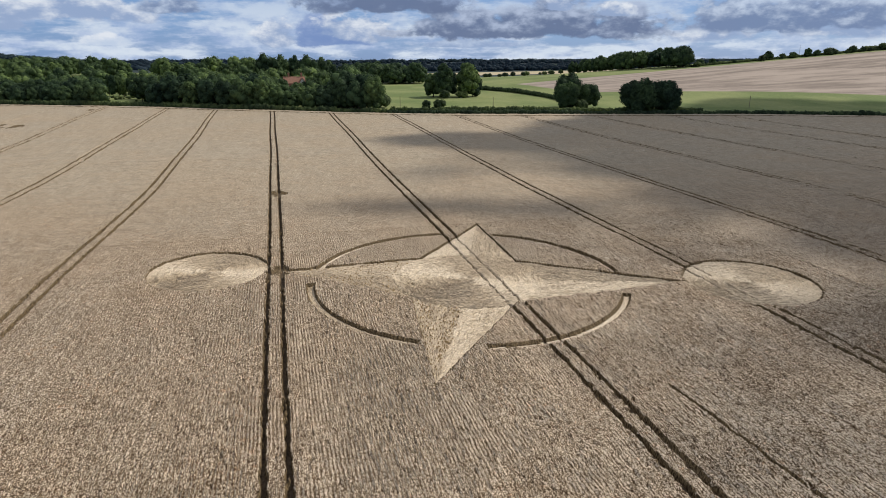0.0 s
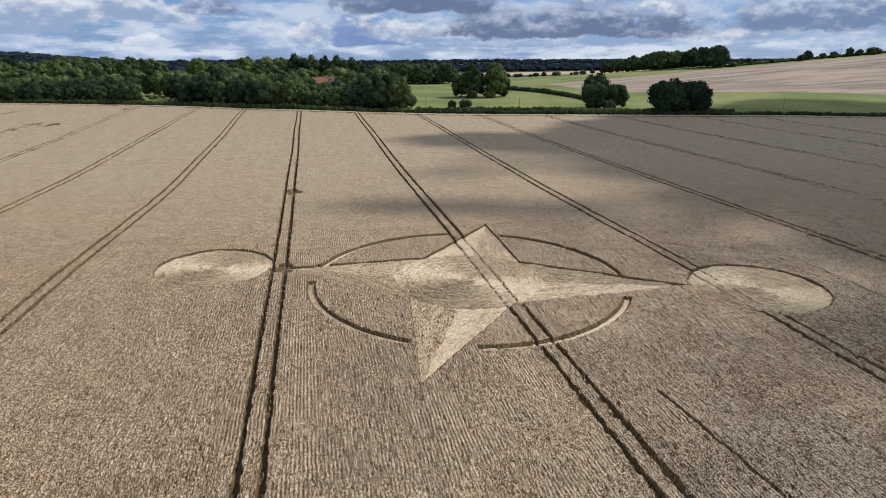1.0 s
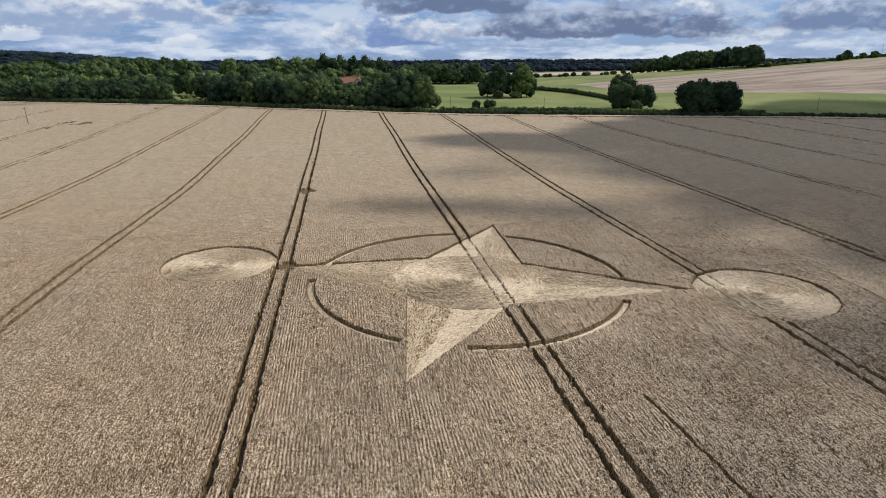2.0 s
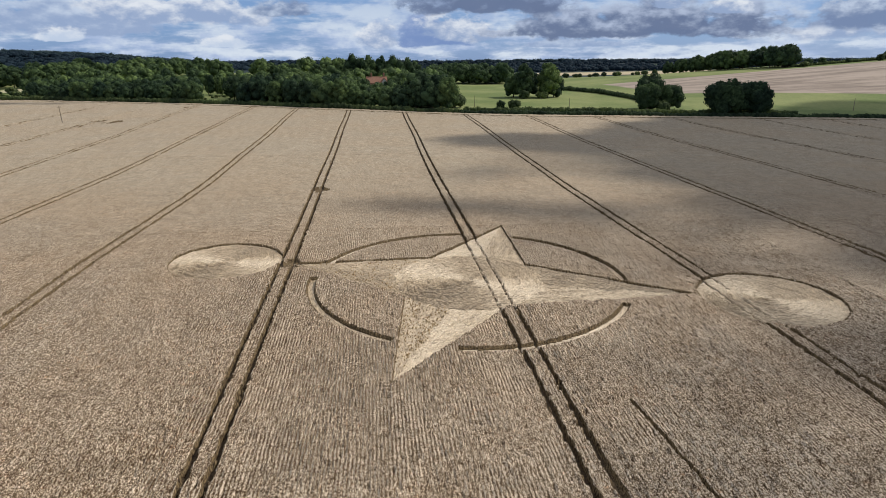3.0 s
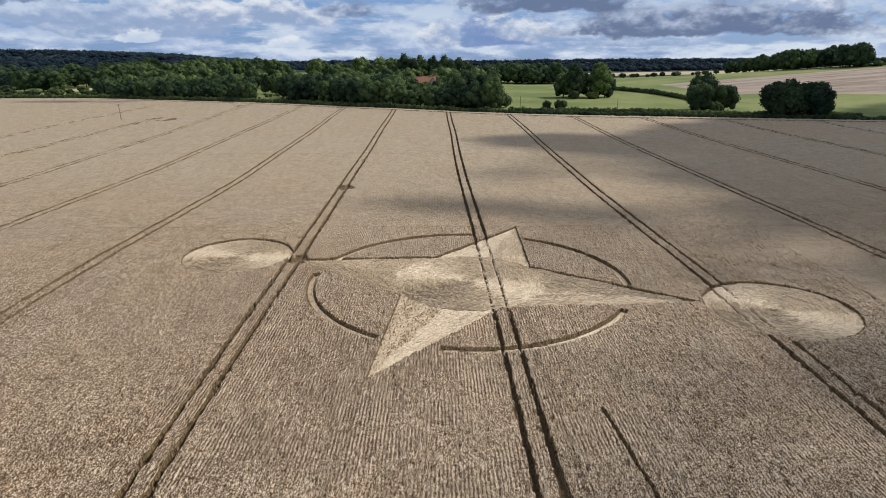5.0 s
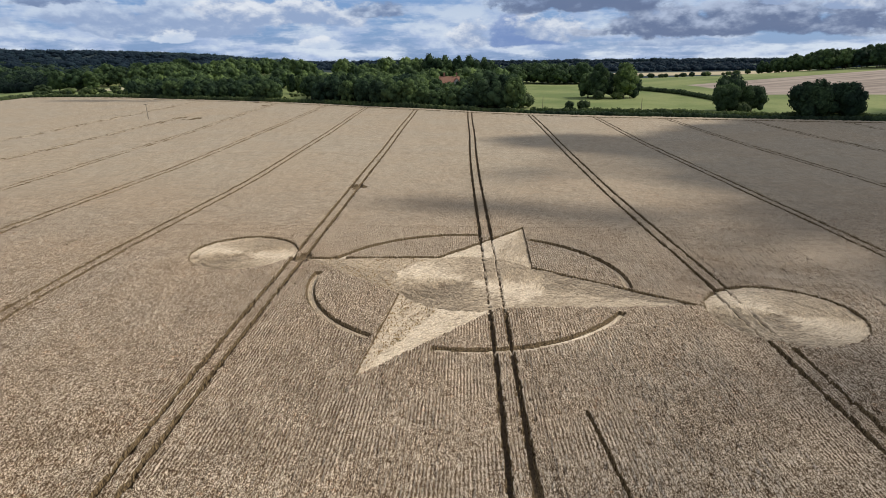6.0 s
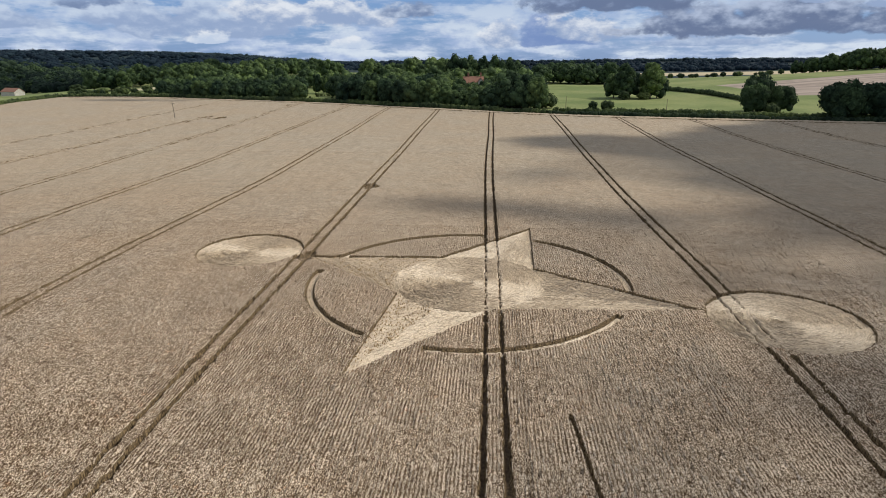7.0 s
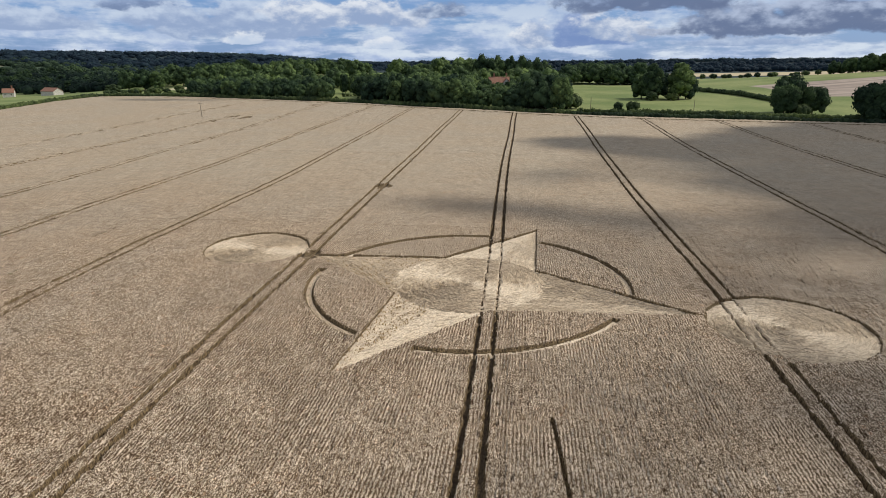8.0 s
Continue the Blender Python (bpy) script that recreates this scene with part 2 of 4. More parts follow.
def leaf_material(name, dark, light):
    m, n = material(name)
    p = place(n)
    info = n.add("ShaderNodeObjectInfo").outputs["Random"]
    isle = n.add("ShaderNodeNewGeometry").outputs["Random Per Island"]
    c = n.mix(n.remap(n.math("ADD", n.math("MULTIPLY", n.noise(p, 0.45, 3, 0.6), 0.82), n.math("MULTIPLY", isle, 0.18)), 0.3, 0.7), dark, light)
    broad = n.remap(n.noise(p, 0.075, 2, 0.5), 0.35, 0.65)
    c = n.mix(1.0, c, n.mix(broad, (0.70, 0.74, 0.80), (1.38, 1.34, 1.18)), "MULTIPLY")
    c = n.mix(1.0, c, n.mix(info, (0.60, 0.68, 0.76), (1.55, 1.45, 1.10)), "MULTIPLY")
    finish(n, c, 0.75, None, 0.12, 0.35)
    return m


def plain_material(name, a, b, scale=2.0, rough=0.8, spec=0.25, stretch=(1, 1, 1)):
    m, n = material(name)
    v = n.noise(n.mapping(place(n), stretch), scale, 4, 0.6)
    finish(n, n.mix(n.remap(v, 0.3, 0.7), a, b), rough, n.bump(v, 0.3, 0.03), spec)
    return m


WHEAT, STRAW, STEM, SOIL, LAND = wheat_material(), straw_material(), stem_material(), soil_material(), land_material()
LEAF = leaf_material("broad_leaves", (0.022, 0.042, 0.026), (0.074, 0.118, 0.064))
LEAF_LIGHT = leaf_material("light_leaves", (0.034, 0.060, 0.033), (0.108, 0.162, 0.078))
LEAF_HEDGE = leaf_material("hedge_leaves", (0.030, 0.050, 0.028), (0.098, 0.132, 0.066))
# blue of the distant haze put into the foliage colour
LEAF_FAR = leaf_material("haze_tinted_leaves", (0.019, 0.035, 0.054), (0.032, 0.055, 0.080))
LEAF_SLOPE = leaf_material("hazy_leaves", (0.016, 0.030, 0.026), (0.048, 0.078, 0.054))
BARK = plain_material("bark", (0.05, 0.04, 0.03), (0.14, 0.11, 0.085), 5.0)
STALK = plain_material("golden_stalks", (0.26, 0.165, 0.072), (0.52, 0.375, 0.19), 4.0)
POLE_WOOD = plain_material("weathered_pole", (0.13, 0.105, 0.08), (0.24, 0.20, 0.16), 6.0)
ROOF_TILE = plain_material("red_roof_tile", (0.20, 0.098, 0.070), (0.29, 0.155, 0.110), 2.5)
BRICK = plain_material("red_brick", (0.26, 0.12, 0.08), (0.38, 0.20, 0.14), 4.0)
RENDERED = plain_material("pale_wall", (0.42, 0.40, 0.36), (0.58, 0.55, 0.50), 1.0)
STEEL = plain_material("galvanised_steel", (0.35, 0.36, 0.37), (0.5, 0.51, 0.52), 3.0, 0.5, 0.5)


# ---- the lie of the land ----
def smooth(a, b, v):
    u = np.clip((v - a) / (b - a), 0, 1)
    return u * u * (3 - 2 * u)


def lattice(i, j, seed):
    h = np.sin(i * 127.1 + j * 311.7 + seed * 74.7) * 43758.5453
    return h - np.floor(h)


def wander(x, y, seed=0):
    """Smooth noise from 0 to 1 with a period of about one unit."""
    i, j = np.floor(x), np.floor(y)
    u, v = x - i, y - j
    u, v = u * u * (3 - 2 * u), v * v * (3 - 2 * v)
    a, b, c, d = lattice(i, j, seed), lattice(i + 1, j, seed), lattice(i, j + 1, seed), lattice(i + 1, j + 1, seed)
    return a + (b - a) * u + (c - a) * v + (a - b - c + d) * u * v


def land(x, y):
    """Height of the bare ground."""
    x, y = np.asarray(x, float), np.asarray(y, float)
    far = np.hypot(x, y + 88)
    z = 0.0262 * np.clip(y, -400, 300) + 0.015 * np.clip(y - 300, 0, 600)
    z = z + 0.080 * np.clip(x - 140, 0, 520) * smooth(205, 430, y) * (1 - 0.8 * smooth(470, 800, y))
    z = z + 9 * smooth(400, 600, y) * (1 - smooth(-20, 60, x)) * smooth(-430, -310, x) * (1 - smooth(800, 1100, y))
    z = z - 0.040 * np.clip(-x - 290, 0, 200) * smooth(100, 300, y)
    ridge = 22 * smooth(1300, 2600, far) + 22 * (wander(x / 900, y / 900, 5) - 0.35) * smooth(1300, 2400, far)
    west = 37 * smooth(430, 1250, -x) * smooth(620, 1300, far) * (0.6 + 0.5 * wander(x / 500 + 7, y / 500, 9))
    return z + ridge + west


EDGE_X = np.array([-300, -275, -235, -191, -150, -110, -73, -41, -6, 24, 53, 81, 135, 187, 230, 295, 360])
EDGE_Y = np.array([354, 359, 358, 344, 329, 315, 298, 281, 266, 249.5, 239, 232, 222, 212, 205, 183, 158])


def edge(x):
    """The far end of the corn field, where the hedge stands."""
    return (np.interp(x - 12, EDGE_X, EDGE_Y) + np.interp(x, EDGE_X, EDGE_Y) + np.interp(x + 12, EDGE_X, EDGE_Y)) / 3


def mesh_object(name, verts, faces, mat, parent=None, flat=True, second=None, lie=None, run=None):
    me = bpy.data.meshes.new(name)
    verts, faces = np.asarray(verts, np.float32), np.asarray(faces, np.int32)
    k = faces.shape[1]
    me.vertices.add(len(verts))
    me.vertices.foreach_set("co", verts.ravel())
    me.loops.add(faces.size)
    me.loops.foreach_set("vertex_index", faces.ravel())
    me.polygons.add(len(faces))
    me.polygons.foreach_set("loop_start", np.arange(0, faces.size, k, dtype=np.int32))
    me.update(calc_edges=True)
    if not flat:
        me.polygons.foreach_set("use_smooth", np.ones(len(faces), bool))
    me.materials.append(mat)
    if second is not None:
        me.materials.append(second[0])
        me.polygons.foreach_set("material_index", second[1].astype(np.int32))
    if lie is not None:
        uv = me.uv_layers.new(name="lie")
        p = verts[faces][:, :, :2]
        u = (p * lie[:, None, :]).sum(-1)
        v_ = p[:, :, 1] * lie[:, None, 0] - p[:, :, 0] * lie[:, None, 1]
        uv.data.foreach_set("uv", np.stack([u, v_], -1).astype(np.float32).ravel())
    if run is not None:
        me.uv_layers.new(name="run").data.foreach_set("uv", run.astype(np.float32).ravel())
    ob = new(name, me)
    ob.parent = parent
    return ob


def sheet_faces(nx, ny):
    k = np.arange(nx * ny).reshape(ny, nx)
    return np.stack([k[:-1, :-1], k[:-1, 1:], k[1:, 1:], k[1:, :-1]], -1).reshape(-1, 4)


def compact(verts, faces):
    used, back = np.unique(faces, return_inverse=True)
    return verts[used], back.reshape(faces.shape)


# ground: one sheet to the skyline, finer near the field
def graded(knots):
    parts = [np.arange(a, b, step) for a, b, step in knots]
    return np.concatenate(parts + [[knots[-1][1]]])


gx = graded([(-4800, -1200, 150), (-1200, -420, 40), (-420, 620, 8), (620, 1300, 40), (1300, 4800, 150)])
gy = graded([(-1500, -150, 90), (-150, 520, 8), (520, 1400, 30), (1400, 4900, 90)])
GX, GY = np.meshgrid(gx, gy)
ground = mesh_object("ground", np.stack([GX, GY, land(GX, GY)], -1).reshape(-1, 3), sheet_faces(len(gx), len(gy)), LAND, None, False)
tagged(ground, "rolling farmland with green pasture, stubble and distant woods", "ground", kind="structure")


# ---- the corn field ----
CROP = 0.64
# each pair of wheel ruts: its place at the far end, how far it has drifted near by, and where the drift begins
TRACKS = [(-160.0, -3.0, 160.0), (-130.0, -6.5, 150.0), (-101.8, -2.5, 90.0), (-72.8, -5.5, 110.0), (-45.8, -4.3, 85.0), (-18.2, -0.6, 75.0), (11.0, 1.35, 75.0), (41.3, 2.4, 75.0), (71.3, 5.2, 150.0), (104.0, 9.0, 190.0), (139.5, 14.0, 190.0), (179.0, 14.0, 190.0), (210.0, 8.0, 190.0)]
BEND = {-45.8: -1.4, -101.8: -4.0}          # how far a pair swings aside towards the far end
NEAR = (-60.0, 63.0, -56.0, 26.0)
GAUGE, RUT, HEADLAND = 1.95, 0.48, 10.5


def track_x(base, drift, y, begins):
    return base + drift * (1 - smooth(-15, begins, y)) + BEND.get(base, 0.0) * smooth(150, 275, y) + 0.12 * np.sin(y / 17 + base)


C = np.array([8.62, -1.80])
RING, RING_W = 22.55, 1.2
DISC = 11.0
TIP_N, TIP_E, TIP_S, TIP_W = (18.9, 25.9), (38.6, -10.6), (-3.2, -30.2), (-17.6, 7.6)
IN_NE, IN_SE, IN_SW, IN_NW = (18.4, 3.8), (12.3, -12.2), (-0.9, -7.4), (4.0, 8.3)
ROUND_W, ROUND_E = (-28.3, 10.2, 8.6), (48.4, -12.9, 9.3)


def left_of(a, b, x, y):
    """Metres by which a place lies to the left of the line from a to b."""
    dx, dy = b[0] - a[0], b[1] - a[1]
    return (dx * (y - a[1]) - dy * (x - a[0])) / math.hypot(dx, dy)


def in_triangle(a, b, c, x, y):
    return np.minimum(np.minimum(left_of(a, b, x, y), left_of(b, c, x, y)), left_of(c, a, x, y))


def grain(along, across, seed):
    """Bundles of stalks lying side by side, from 0 to 1."""
    a = wander(across / 0.42 + 0.5 * wander(along / 1.9, across / 0.9, seed + 3), along / 2.6, seed)
    b = wander(across / 0.2, along / 1.1, seed + 1)
    return 0.68 * a + 0.32 * b


def formation(x, y):
    """The kind of ground (0 standing, 1 star, 2 ring path, 3 west disc, 4 east disc) and the height of what lies there."""
    kind = np.zeros(x.shape, np.int8)
    lie = np.zeros(x.shape)
    way = np.zeros((*x.shape, 2))
    run = np.zeros((*x.shape, 2))   # metres along and across the stalks
    ragged = 0.16 * (wander(x / 0.5, y / 0.5, 21) - 0.5) + 0.20 * (wander(x / 0.2, y / 0.2, 22) - 0.5)

    def strewn(mask, ux, uy, seed):
        way[mask] = (ux, uy)
        run[mask] = np.stack([x[mask] * ux + y[mask] * uy, -x[mask] * uy + y[mask] * ux], -1)
        lie[mask] = 0.30 * grain(x[mask] * ux + y[mask] * uy, -x[mask] * uy + y[mask] * ux, seed)

    # ring path, broken where the arms pass
    r = np.hypot(x - C[0], y - C[1])
    a = np.degrees(np.arctan2(y - C[1], x - C[0]))
    on = (np.abs(r - RING) < RING_W / 2) & (((a > 60.5) & (a < 155)) & (a > 84) | ((a > -7) & (a < 61.5)) | ((a > -101) & (a < -30.5)) | (a < -121) | (a > 173.5))
    kind[on] = 2
    lie[on] = 0.16 * grain(np.radians(a[on]) * RING, r[on], 31)
    run[on] = np.stack([np.radians(a[on]) * RING, r[on]], -1)
    way[on] = np.stack([-np.sin(np.radians(a[on])), np.cos(np.radians(a[on]))], -1)
    # arms: each in two halves, stalks laid along the outer edges
    for tip, p, q, seed in ((TIP_N, IN_NW, IN_NE, 41), (TIP_E, IN_NE, IN_SE, 51), (TIP_S, IN_SE, IN_SW, 61), (TIP_W, IN_SW, IN_NW, 71)):
        mid = ((p[0] + q[0]) / 2, (p[1] + q[1]) / 2)
        for far, a_, b_, s in ((p, tip, p, 0), (q, q, tip, 1)):
            tri = (tip, far, mid) if s == 0 else (tip, mid, far)
            d = in_triangle(*tri, x, y)
            mask = d > -0.05 + ragged * 0.6
            ux, uy = tip[0] - far[0], tip[1] - far[1]
            if s == 1 and seed in (41, 61):     # here the stalks lie partly across, as in the other half
                ux, uy = 0.5 * ux + 0.5 * (tip[0] - p[0]), 0.5 * uy + 0.5 * (tip[1] - p[1])
            k = math.hypot(ux, uy)
            kind[mask] = 1
            strewn(mask, ux / k, uy / k, seed + s)
    # swirled middle and the two discs
    turned = 0.30                   # radians by which the swirl winds outwards
    for (cx, cy, rad), code, seed in (((C[0], C[1], DISC), 1, 81), (ROUND_W, 3, 91), (ROUND_E, 4, 95)):
        rr = np.hypot(x - cx, y - cy)
        mask = rr < rad + ragged
        th = np.arctan2(y[mask] - cy, x[mask] - cx)
        kind[mask] = code
        d = rr[mask]
        lie[mask] = 0.30 * grain(th * np.maximum(d, 1.2), d + 0.1 * th * d, seed)
        run[mask] = np.stack([th * np.maximum(d, 1.2), d + 0.3 * th * 3], -1)
        way[mask] = np.stack([-np.sin(th - turned), np.cos(th - turned)], -1)
    # along the wheel marks the stalks are pressed the other way
    way[ruts(x, y, RUT * 0.7)] = (0.2, 1.0)
    # stalks lie tangled, a little off the common way
    off = 0.35 * (wander(x / 0.7, y / 0.7, 51) - 0.5) + 0.5 * (lattice(np.floor(x / 0.2), np.floor(y / 0.3), 52) - 0.5)
    way = np.stack([way[..., 0] * np.cos(off) - way[..., 1] * np.sin(off), way[..., 0] * np.sin(off) + way[..., 1] * np.cos(off)], -1)
    return kind, lie, way, run


def ruts(x, y, width=RUT):
    """True where a wheel has run, up to the headland."""
    on = np.zeros(x.shape, bool)
    off = edge(x) - y
    rough_ = 0.16 * (wander(x / 3, y / 0.9, 3) - 0.5) + 0.26 * (wander(x / 0.25, y / 0.4, 5) - 0.5) * (1 - smooth(20, 60, y))
    for base, drift, begins in TRACKS:
        tx = track_x(base, drift, y, begins)
        for s in (-1, 1):
            end = 214.0 if base == -130.0 else 1000.0
            on |= (np.abs(x - tx - s * GAUGE / 2) < width / 2 + rough_) & (off > HEADLAND) & (y < end)
    # round the headland the whole width of the tractor is pressed down
    on |= np.abs(off - HEADLAND) < GAUGE / 2 + width / 2 + rough_
    return on & ((wander(x / 0.28, y / 0.55, 15) < 0.88) | (y > 30))     # here and there a clump has stood up again


def hook(x, y):
    """The turning marks where one pair of ruts ends."""
    r_ = np.hypot(x + 124.8, y - 213.5)
    return (np.abs(np.abs(r_ - 5.2) - GAUGE / 2) < 0.42) & (y > 208.0) & ((y > 213.5) | (x > -124.8))


def gaps(x, y):
    on = (np.abs(x - (19.35 - (y + 36) * 0.085)) < 0.14) & (y < -36.2) & (y > -56)
    on |= (np.abs(x - (13.5 - (y + 42) * 0.055)) < 0.13) & (y < -41) & (y > -50)
    return on


# small places where the crop has gone down
LODGED = [(-17.6, 61.0, 1.7), (-37.7, 109.7, 1.3), (-72.4, 118.0, 1.0), (-61.0, 156.8, 1.1), (-18.0, 99.5, 0.9), (-128.0, 196.0, 1.2), (-128.6, 206.0, 1.4), (-110.0, 285.0, 1.6), (-18.0, 7.4, 1.6), (-70.0, 170.0, 1.0), (28.0, 170.0, 0.9)]


def field_patch(xs, ys, rows, jitter):
    """A piece of the crop: its surface, the kind of each face, and the lie of the stalks. ys may depend on x."""
    X = np.broadcast_to(xs, (ys.shape[0], len(xs))) + 0.0
    Y = np.broadcast_to(ys, X.shape) + 0.0
    for base, drift, begins in TRACKS:      # let the lines of the sheet follow the wheels
        X = X + (track_x(base, drift, Y, begins) - base) * (1 - smooth(2.0, 5.0, np.abs(X - base)))
    rng = np.random.default_rng(7)
    if rows:                        # and along the ring path
        for s in (-1, 1):
            dx, dy = X - C[0], Y - C[1]
            r = np.maximum(np.hypot(dx, dy), 1e-3)
            rim = RING + s * RING_W / 2
            pull = np.where(np.abs(r - rim) < 0.15, (rim + s * (0.015 + 0.09 * wander(X / 0.3, Y / 0.3, 23))) / r, 1.0)
            X, Y = C[0] + dx * pull, C[1] + dy * pull
    Z = land(X, Y)
    kind, lie, way, run = formation(X, Y)
    wheel, gap = ruts(X, Y) | hook(X, Y), gaps(X, Y)
    faint = ruts(X, Y, RUT * 0.85) & (wander(X / 0.4, Y / 1.3, 61) > 0.16)
    top = CROP + 0.10 * (wander(X / 6, Y / 6, 2) - 0.5) + 0.11 * (wander(X / 0.9, Y / 1.4, 4) - 0.5)
    top = top + jitter * (rng.random(X.shape) - 0.6)
    if rows:
        fade = 1 - 0.75 * smooth(-10, NEAR[3], Y)
        row = 0.5 + 0.5 * np.cos(2 * np.pi * (X + 0.06 * wander(X * 0, Y / 1.7, 8)) / ROW)
        strength = 0.35 + 0.9 * wander(X / 9, Y / 13, 6)
        top = top - 0.12 * fade * strength * (1 - row)
        top = top + 0.20 * fade * (wander(X / 0.19, Y / 0.36, 14) - 0.5)
        top = top - 0.30 * smooth(0.86, 0.93, wander(X / 0.24, Y / 0.42, 12))
    down = np.zeros(X.shape, bool)
    for x0, y0, rad in LODGED:      # only the worst of them is down to the bare stems
        here = np.hypot(X - x0, (Y - y0) * 0.6) < rad * (0.7 + 0.6 * wander(X, Y, 33))
        top = np.where(here, 0.20, top)
        if rad > 1.5:
            down |= here & (wander(X / 0.4, Y / 0.5, 34) > 0.3)
    h = np.where(kind > 0, 0.05 + lie + 0.05 * rng.random(X.shape), top)
    h = np.where(wheel & (kind == 0), 0.05 + 0.05 * rng.random(X.shape), h)
    h = np.where(faint & (kind > 0), 0.01, h + 0.05 * (kind > 0))
    h = np.where(gap & (kind == 0), 0.12, h)
    code = np.where((wheel & (kind == 0)) | (faint & (kind > 0)), 5, kind)
    h[0] -= 0.3                     # the near rim goes under the sheet before it
    verts = np.stack([X, Y, Z + h], -1).reshape(-1, 3)
    faces = sheet_faces(X.shape[1], X.shape[0])
    fc = code.reshape(-1)[faces]
    even = (fc == fc[:, :1]).all(1)
    laid = np.isin(fc, (1, 2, 3, 4, 5)).all(1)
    which = np.where(even, fc[:, 0], np.where(laid, np.where(fc == 5, 0, fc).max(1), 0))
    # cut sides, gaps and downed spots get the shade-darkened stem colour
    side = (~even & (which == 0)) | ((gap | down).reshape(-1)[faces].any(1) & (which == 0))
    return verts, faces, which, side, way.reshape(-1, 2)[faces].sum(1), run.reshape(-1, 2)[faces]


KINDS = {
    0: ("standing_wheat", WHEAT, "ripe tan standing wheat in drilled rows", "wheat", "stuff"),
    1: ("flattened_star", STRAW, "four-pointed star of pale flattened wheat with a swirled middle", "crop formation", "stuff"),
    2: ("flattened_ring", STRAW, "narrow broken ring path of flattened pale wheat", "crop formation", "stuff"),
    3: ("flattened_disc", STRAW, "round disc of swirled flattened wheat beside a tramline", "crop formation", "stuff"),
    4: ("flattened_disc", STRAW, "round disc of swirled flattened wheat crossed by a tramline", "crop formation", "stuff"),
    5: ("tramline", SOIL, "bare tractor wheel ruts through the wheat", "wheel track", "structure"),
}


def add_field(xs, ys, rows, jitter):
    verts, faces, which, side, way, run = field_patch(xs, ys, rows, jitter)
    for code, (name, mat, label, category, kind) in KINDS.items():
        pick = which == code
        if pick.sum() > 3:
            v_, f_ = compact(verts, faces[pick])
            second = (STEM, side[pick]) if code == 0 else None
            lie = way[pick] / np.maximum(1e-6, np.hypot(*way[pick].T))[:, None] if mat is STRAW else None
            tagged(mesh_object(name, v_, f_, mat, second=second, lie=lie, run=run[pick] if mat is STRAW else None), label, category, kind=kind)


def track_lines(x0, x1, step, fine):
    """Lines across the field: even ones, with close ones at the wheel ruts."""
    xs = list(np.arange(x0, x1, step)) + [x1]
    for base, drift, begins in TRACKS:
        for s in (-1, 1):
            c = base + s * GAUGE / 2
            xs += [v for v in c + np.arange(-0.6, 0.61, fine) if x0 < v < x1]
    return np.unique(np.round(xs, 3))


MID = 112.0
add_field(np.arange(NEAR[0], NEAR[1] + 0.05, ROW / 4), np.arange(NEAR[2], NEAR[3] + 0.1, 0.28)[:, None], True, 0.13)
mx = track_lines(-130, 160, 0.45, 0.12)
add_field(mx, np.arange(NEAR[3] - 0.4, MID + 0.1, 0.5)[:, None], False, 0.22)
fx = track_lines(-300, 340, 0.8, 0.15)
v = np.linspace(0, 1, 105)[:, None]
add_field(fx, MID - 1.0 + v * (edge(fx)[None, :] - 15.5 - MID), False, 0.30)
margin = np.concatenate([np.arange(16, 12.3, -0.7), np.arange(12.2, 8.7, -0.17), np.arange(8.6, 1.4, -0.8)])[:, None]
add_field(fx, edge(fx)[None, :] - margin, False, 0.30)
add_field(track_lines(-295, -129.8, 1.0, 0.15), np.arange(NEAR[3] - 0.4, MID + 0.1, 1.0)[:, None], False, 0.4)
add_field(track_lines(159.8, 300, 1.0, 0.15), np.arange(NEAR[3] - 0.4, MID + 0.1, 1.0)[:, None], False, 0.4)
add_field(track_lines(-130, NEAR[0] + 0.1, 0.5, 0.15), np.arange(NEAR[2], NEAR[3] + 0.1, 0.5)[:, None], False, 0.30)
add_field(track_lines(NEAR[1] - 0.1, 130, 0.5, 0.15), np.arange(NEAR[2], NEAR[3] + 0.1, 0.5)[:, None], False, 0.30)
add_field(track_lines(-300, 300, 2.0, 0.15), np.arange(-200, NEAR[2] + 0.4, 2.0)[:, None], False, 0.2)


